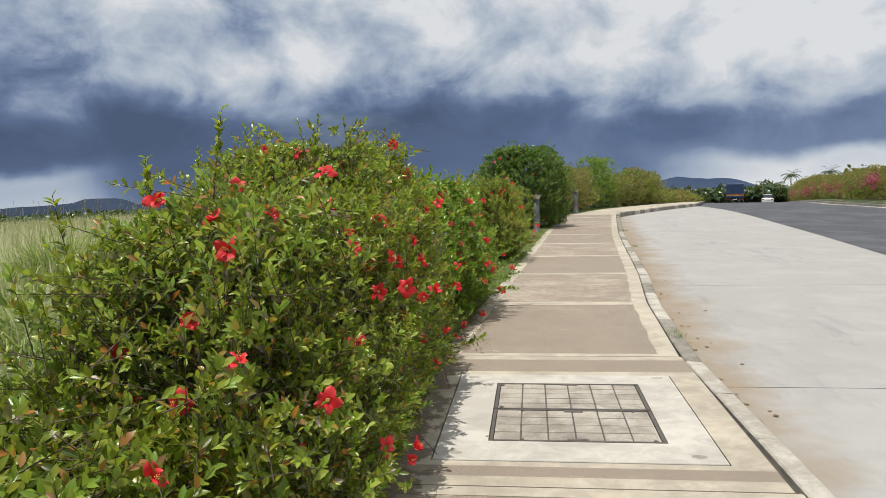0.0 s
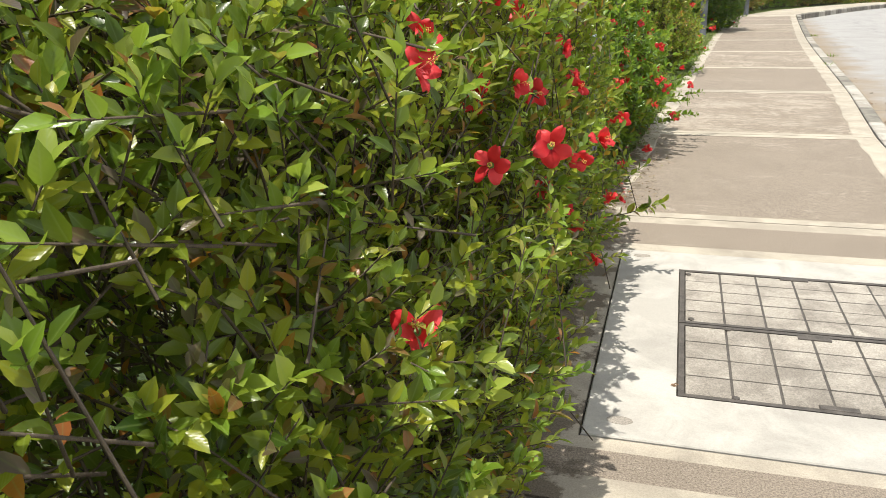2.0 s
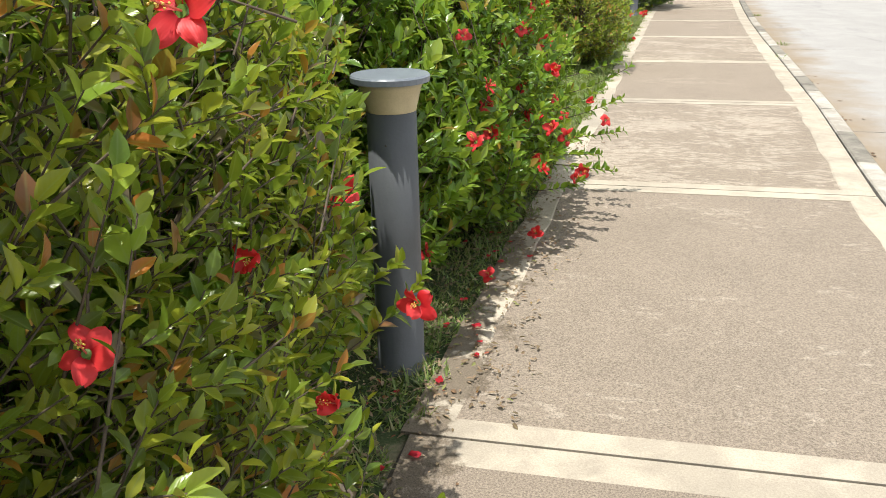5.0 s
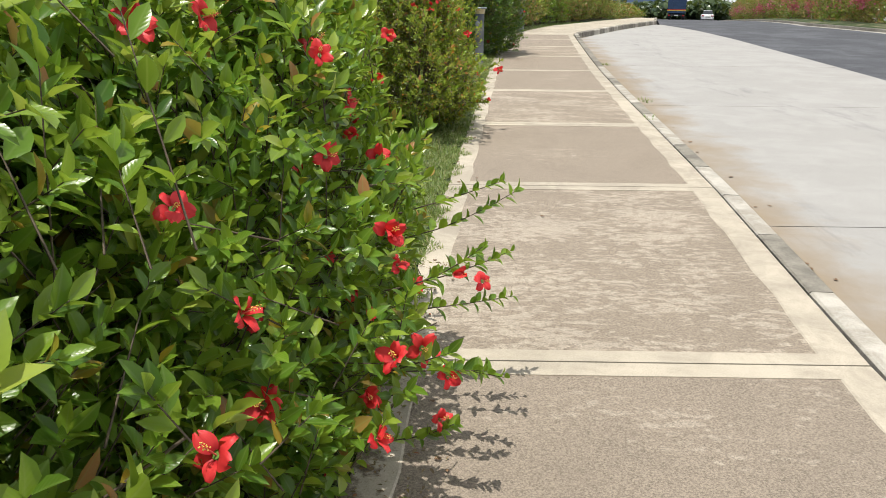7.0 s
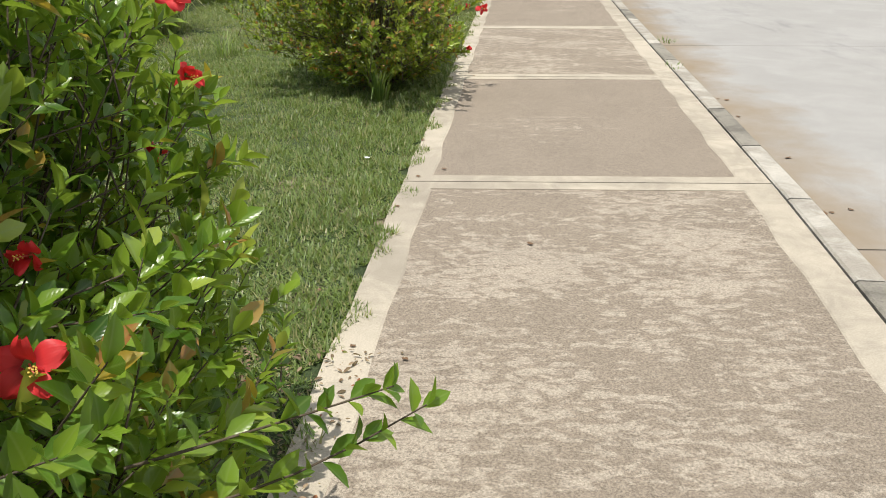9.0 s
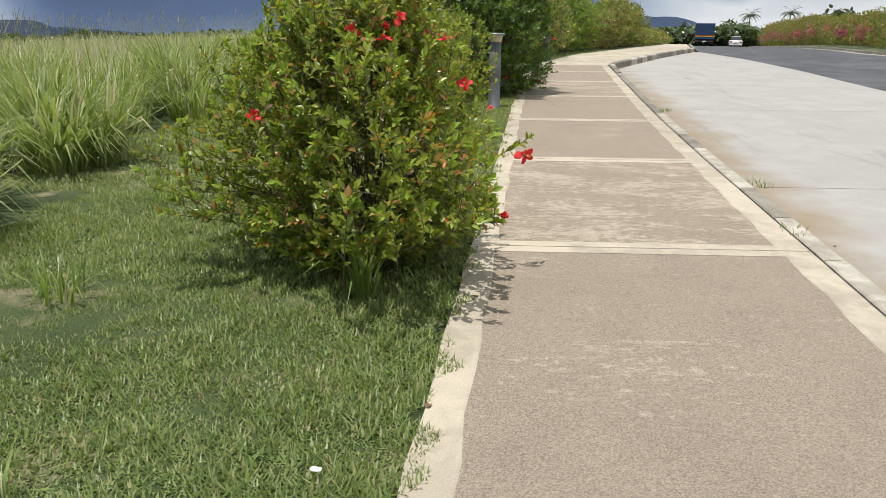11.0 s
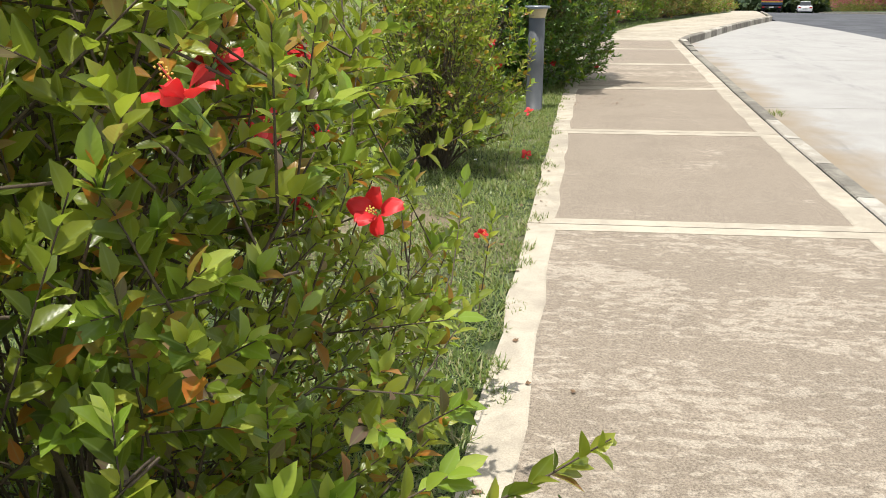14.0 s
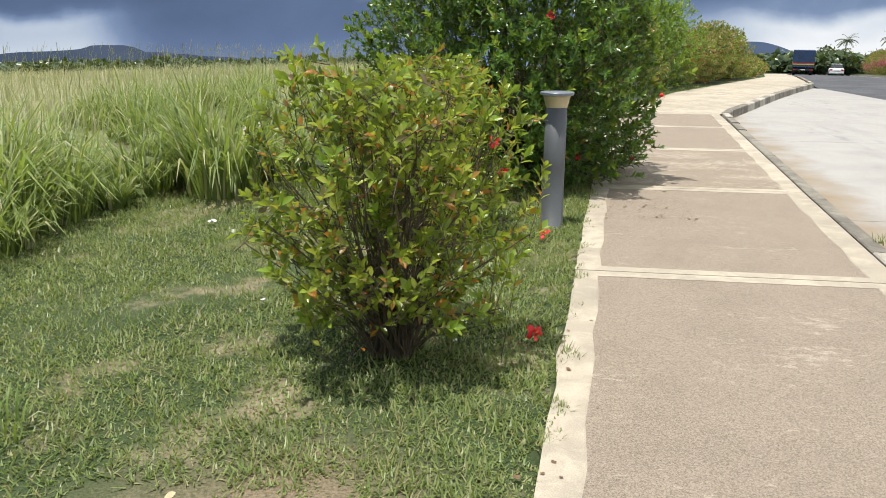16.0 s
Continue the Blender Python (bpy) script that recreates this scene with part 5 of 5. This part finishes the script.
for i in range(13):
    y = 58 + i * 3.2
    x = along(LEFT_EDGE, y) - 1.6
    shrub("hedge_shrub", "yellow-green roadside hedge shrub with reddish tips", x, y, 1.5, 1.9, hrng.uniform(0.8, 1.1), 260, M_hedge, 130 + i, (0.12, 0.22), per=8, full=False, group="far hedge shrubs", stems=6, wide=0.5)
for i in range(40):
    y = 22 + i * 2.7
    x = road_right(y) + 2.6 + hrng.uniform(-0.2, 0.5)
    th = shrub("bougainvillea_shrub", "roadside bougainvillea shrub with pink bracts" if i % 2 == 1 else "green roadside shrub with reddish leaves", x, y, 1.5, 1.8, hrng.uniform(1.7, 2.1) + max(0.0, y - 50) * 0.012, 420, M_hedge, 160 + i,
               (0.09, 0.17), per=8, full=False, group="roadside shrubs", stems=6, wide=0.5, rough=0.3)
    if i % 2 == 1:
        n = 260
        c = np.array([hrng.uniform(-1.55, -1.2), hrng.uniform(-1.3, -0.5), hrng.uniform(0.9, 1.5)])
        P = c + q.normal(0, 0.20, (n, 3)) * np.array([1, 1.3, 1])
        s = q.uniform(0.09, 0.15, n)
        co, tr, uv = leaf_arrays(P, q.normal(0, 1, (n, 3)), q.normal(0, 1, (n, 3)), s, s * 0.8, False)
        tagged(mesh_part("blossom", co, tr, M_magenta, th, "magenta bracts"), kind="stuff")

# ---- vehicles ----


def wheel(th, x, y, r, w):
    bm = bmesh.new()
    prof = [(r * 0.62, -w / 2), (r * 0.94, -w / 2), (r, -w / 3), (r, w / 3), (r * 0.94, w / 2), (r * 0.62, w / 2)]
    lathe(bm, prof, 20)
    t = part("wheel", bm, M_tyre, th, "black tyre")
    t.matrix_basis = pose(x, y, r, 0, 90, 0)
    bm = bmesh.new()
    lathe(bm, [(r * 0.6, -w / 2 - 0.005), (r * 0.6, w / 2 + 0.005), (r * 0.2, w / 2 + 0.02)], 16)
    part("rim", bm, M_rim, t)


def loft(bm, sections):
    rings = [[bm.verts.new(p) for p in s] for s in sections]
    n = len(rings[0])
    for a, b in zip(rings, rings[1:]):
        for i in range(n):
            bm.faces.new((a[i], a[(i + 1) % n], b[(i + 1) % n], b[i]))
    bm.faces.new(rings[0][::-1]), bm.faces.new(rings[-1])
    bmesh.ops.recalc_face_normals(bm, faces=bm.faces)


def sedan(x, y, z, rz):
    th = empty("car", x, y, z, "white saloon car driving away on the road", "car", rz=rz)
    def sec(yy, w, z0, z1):
        return [(-w, yy, z0 + 0.1), (-w * 0.9, yy, z0), (w * 0.9, yy, z0), (w, yy, z0 + 0.1), (w, yy, z1 - 0.15), (w * 0.86, yy, z1), (-w * 0.86, yy, z1), (-w, yy, z1 - 0.15)]
    bm = bmesh.new()
    loft(bm, [sec(-2.25, 0.80, 0.36, 0.88), sec(-2.1, 0.88, 0.24, 0.98), sec(-1.2, 0.90, 0.2, 0.98), sec(0.8, 0.90, 0.2, 0.94), sec(1.9, 0.86, 0.22, 0.82), sec(2.3, 0.74, 0.34, 0.66)])
    part("body", bm, M_carpaint, th, smooth=True)
    def cab(yy, w, z1):
        return [(-0.80, yy, 0.90), (0.80, yy, 0.90), (w, yy, z1), (-w, yy, z1)]
    bm = bmesh.new()
    loft(bm, [[(-0.76, -1.75, 0.93), (0.76, -1.75, 0.93), (0.74, -1.72, 0.96), (-0.74, -1.72, 0.96)], cab(-1.0, 0.60, 1.42), cab(0.1, 0.62, 1.46), cab(0.5, 0.60, 1.40), [(-0.78, 1.2, 0.88), (0.78, 1.2, 0.88), (0.76, 1.18, 0.92), (-0.76, 1.18, 0.92)]])
    part("cabin_glass", bm, M_glass, th, "dark tinted windows")
    bm = bmesh.new()
    box(bm, -0.60, 0.60, -0.95, 0.45, 1.43, 1.475, 0.015)
    part("roof", bm, M_carpaint, th)
    for s in (-1, 1):
        bm = bmesh.new()
        box(bm, s * 0.66 - 0.17, s * 0.66 + 0.17, -2.26, -2.10, 0.70, 0.86, 0.02)
        part("tail_light", bm, M_red, th, "red tail light")
        for yy in (-1.35, 1.4):
            wheel(th, s * 0.78, yy, 0.32, 0.21)
    bm = bmesh.new()
    box(bm, -0.26, 0.26, -2.285, -2.25, 0.62, 0.74)
    part("number_plate", bm, M_plate, th)
    bm = bmesh.new()
    box(bm, -0.82, 0.82, -2.30, -2.1, 0.34, 0.50, 0.03)
    part("bumper", bm, M_carpaint, th)
    return th


def truck(x, y, z, rz):
    th = empty("truck", x, y, z, "dark blue cargo truck with red and yellow bands driving away", "truck", rz=rz)
    bm = bmesh.new()
    box(bm, -1.1, 1.1, -3.2, 1.2, 0.95, 2.75, 0.02)
    part("cargo_box", bm, M_blue, th)
    for z0, z1, m in ((1.32, 1.42, M_redband), (1.22, 1.31, M_yellow)):
        bm = bmesh.new()
        box(bm, -1.106, 1.106, -3.206, 1.1, z0, z1)
        part("band", bm, m, th)
    for i in range(5):
        bm = bmesh.new()
        box(bm, -1.03 + i * 0.46, -0.93 + i * 0.46, -3.23, -3.2, 1.45, 2.7, 0.006)
        part("rear_rib", bm, M_blue, th)
    bm = bmesh.new()
    box(bm, -0.98, 0.98, 1.35, 2.9, 0.6, 2.2, 0.12)
    part("cab", bm, M_blue, th)
    bm = bmesh.new()
    for s in (-0.4, 0.4):
        box(bm, s - 0.06, s + 0.06, -3.1, 2.7, 0.62, 0.9)
    box(bm, -1.05, 1.05, -3.25, -3.1, 0.60, 0.78, 0.01)
    part("chassis", bm, M_chassis, th)
    bm = bmesh.new()
    box(bm, -0.25, 0.25, -3.275, -3.25, 0.64, 0.76)
    part("number_plate", bm, M_plate, th)
    for s in (-1, 1):
        bm = bmesh.new()
        box(bm, s * 0.85 - 0.12, s * 0.85 + 0.12, -3.28, -3.22, 0.63, 0.75)
        part("tail_light", bm, M_red, th, "red tail light")
        bm = bmesh.new()
        box(bm, s * 0.82 - 0.22, s * 0.82 + 0.22, -2.55, -2.52, 0.35, 0.9)
        part("mud_flap", bm, M_chassis, th)
        for yy in (-1.9, 2.0):
            wheel(th, s * 0.84, yy, 0.42, 0.3)
    return th


truck(27.6, 111.0, fall(27.6, 111.0) - 0.125, -0.27)
sedan(36.2, 126.0, fall(36.2, 126.0) - 0.125, -0.28)

# ---- distance ----


def palm(x, y, h, seed):
    z = fall(x, y)
    th = empty("palm_tree", x, y, z, "tall palm with a drooping crown against the sky", "palm tree", "palms")
    bm = bmesh.new()
    p = Vector((0, 0, 0))
    rr = random.Random(seed)
    for k in range(6):
        n2 = p + Vector((rr.uniform(-0.15, 0.15), rr.uniform(-0.15, 0.15), h / 6))
        tube(bm, p, n2, 0.24 - 0.02 * k, 0.22 - 0.02 * k, 8, False)
        p = n2
    part("trunk", bm, M_trunk, th)
    P, D, N, L = [], [], [], []
    for k in range(22):
        a, el = k * 2.4, rr.uniform(-0.3, 1.1)
        d = np.array([math.cos(a) * math.cos(el), math.sin(a) * math.cos(el), math.sin(el)])
        c = np.array(p)
        for j in range(12):
            c = c + d * 0.24
            d = unit(d + np.array([0, 0, -0.10]))
            for s in (-1, 1):
                sd = unit(np.cross(d, [0, 0, 1])) * s
                P.append(c), D.append(unit(sd * 0.8 + d * 0.5 + np.array([0, 0, -0.35]))), N.append((0, 0, 1)), L.append(0.75 - 0.03 * j)
    L = np.array(L)
    co, tr, uv = leaf_arrays(np.array(P), np.array(D), np.array(N, float), L, L * 0.30, False)
    mesh_part("crown", co, tr, M_palm, th)


def ahead(az, dist, ox=-0.47, oy=12.1):
    return ox + dist * math.sin(radians(az)), oy + dist * math.cos(radians(az))


for az, dist, h, seed in ((18.5, 235, 8.6, 1), (20.9, 230, 9.0, 2), (17.7, 150, 3.0, 3)):
    x, y = ahead(az, dist)
    palm(x, y, h, seed)


def grove(name, label, spots, mat, card, seed, cat="trees"):
    """Far trees: a dark trunk and a crown of many leaf clumps each."""
    qq = np.random.default_rng(seed)
    Ps, tk0, tk1 = [], [], []
    for x, y, h, r in spots:
        z = fall(x, y)
        n = 420
        d = unit(qq.normal(0, 1, (n, 3))) * (qq.uniform(0.45, 1, (n, 1)))
        lump = np.array([1 + 0.5 * noise.noise((a * 2 + x, b * 2, c * 2)) for a, b, c in d])[:, None]
        Ps.append(np.array([x, y, z + h * 0.62]) + d * lump * np.array([r, r, h * 0.42]))
        tk0.append((x, y, z - 0.5)), tk1.append((x, y, z + h * 0.6))
    P = np.concatenate(Ps)
    s = qq.uniform(card * 0.6, card * 1.4, len(P))
    co, tr, uv = leaf_arrays(P, qq.normal(0, 1, (len(P), 3)), qq.normal(0, 1, (len(P), 3)) + [0, 0, 0.8], s, s * 0.8, False)
    return tagged(mesh_part(name, *merge((co, tr), rods(np.array(tk0, float), np.array(tk1, float), 0.25, 0.12, 5)), mat), label, cat, kind="stuff")


gr = random.Random(3)
grove("far_woods", "dark green woods along the far edge of the meadow", [(*ahead(a, gr.uniform(230, 340)), gr.uniform(2.6, 4.2) + max(0.0, -14 - a) * 0.06, gr.uniform(4, 8)) for a in [-46 + i * 0.28 for i in range(140)]], M_woods, 1.5, 1)
grove("roadside_trees", "dark trees beyond the crest of the road", [(*ahead(gr.uniform(9, 19), gr.uniform(120, 190)), gr.uniform(1.4, 2.8), gr.uniform(3, 5)) for i in range(40)], M_woods, 0.9, 2)
grove("roadside_trees", "round dark trees behind the roadside shrubs", [(*ahead(a, d), h, r) for a, d, h, r in ((24.2, 110, 4.6, 2.2), (22.6, 140, 3.6, 2.5), (26.5, 120, 3.4, 3.0), (28.5, 120, 3.6, 3), (31, 115, 3.4, 3), (33.5, 120, 3.6, 3), (17.6, 160, 4.2, 3))], M_woods, 0.7, 3)


def house(x, y, w, d, h, label, seed):
    z = fall(x, y) - 4.6
    th = empty("house", x, y, z, label, "house", "far houses", rz=radians(25))
    bm = bmesh.new()
    box(bm, -w / 2, w / 2, -d / 2, d / 2, -1, h)
    part("wall", bm, M_wall, th)
    bm = bmesh.new()
    e = 0.6
    b = [bm.verts.new(v) for v in ((-w / 2 - e, -d / 2 - e, h), (w / 2 + e, -d / 2 - e, h), (w / 2 + e, d / 2 + e, h), (-w / 2 - e, d / 2 + e, h))]
    t = [bm.verts.new(v) for v in ((-w / 4, 0, h + 1.2), (w / 4, 0, h + 1.2))]
    bm.faces.new((b[0], b[1], t[1], t[0])), bm.faces.new((b[2], b[3], t[0], t[1])), bm.faces.new((b[1], b[2], t[1])), bm.faces.new((b[3], b[0], t[0])), bm.faces.new(b[::-1])
    part("roof", bm, M_roof, th)
    for i in range(4):
        bm = bmesh.new()
        xx = -w / 2 + w * (i + 0.5) / 4
        box(bm, xx - 0.6, xx + 0.6, -d / 2 - 0.06, -d / 2 + 0.02, h * 0.35, h * 0.8)
        part("window", bm, M_dark, th)


for az, dist, w, d, h in ((-35.4, 165, 13, 9, 4.6), (-33.9, 150, 12, 8, 3.0), (-37.5, 150, 14, 8, 3.0), (-32.6, 170, 9, 7, 2.6), (-40, 160, 12, 8, 3.5)):
    house(-0.4 + dist * math.sin(radians(az)), -0.6 + dist * math.cos(radians(az)), w, d, h, "distant pale house with a grey hipped roof", 1)


def ridge(name, label, az0, az1, dist, tops, mat, seed):
    """A far line of hills, seen as a hazy silhouette."""
    bm = bmesh.new()
    n = 160
    prev = None
    for i in range(n + 1):
        f = i / n
        az = az0 + (az1 - az0) * f
        el = np.interp(az, [t[0] for t in tops], [t[1] for t in tops]) + 0.16 * noise.fractal((az * 0.55 + seed, seed, 0.0), 1.0, 2.0, 5)
        x, y = dist * math.sin(radians(az)), dist * math.cos(radians(az))
        cur = (bm.verts.new((x, y, -0.12 * dist)), bm.verts.new((x, y, dist * math.tan(radians(el)))), bm.verts.new((x * 1.12, y * 1.12, -0.12 * dist)))
        if prev:
            bm.faces.new((prev[0], cur[0], cur[1], prev[1])), bm.faces.new((prev[1], cur[1], cur[2], prev[2]))
        prev = cur
    return tagged(part(name, bm, mat), label, "backdrop", kind="structure")


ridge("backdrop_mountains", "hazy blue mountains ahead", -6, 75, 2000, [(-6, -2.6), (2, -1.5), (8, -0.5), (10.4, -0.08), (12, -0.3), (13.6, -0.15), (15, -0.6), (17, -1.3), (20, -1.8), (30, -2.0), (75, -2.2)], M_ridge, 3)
ridge("backdrop_hills", "low hazy slate-blue ridge beyond the meadow", -110, -4, 1900, [(-110, -2.2), (-60, -1.6), (-40, -1.5), (-33, -1.05), (-31.5, -1.0), (-31, -0.7), (-28.6, -0.75), (-27.8, -1.15), (-18, -1.9), (-4, -2.9)], M_ridge_left, 8)
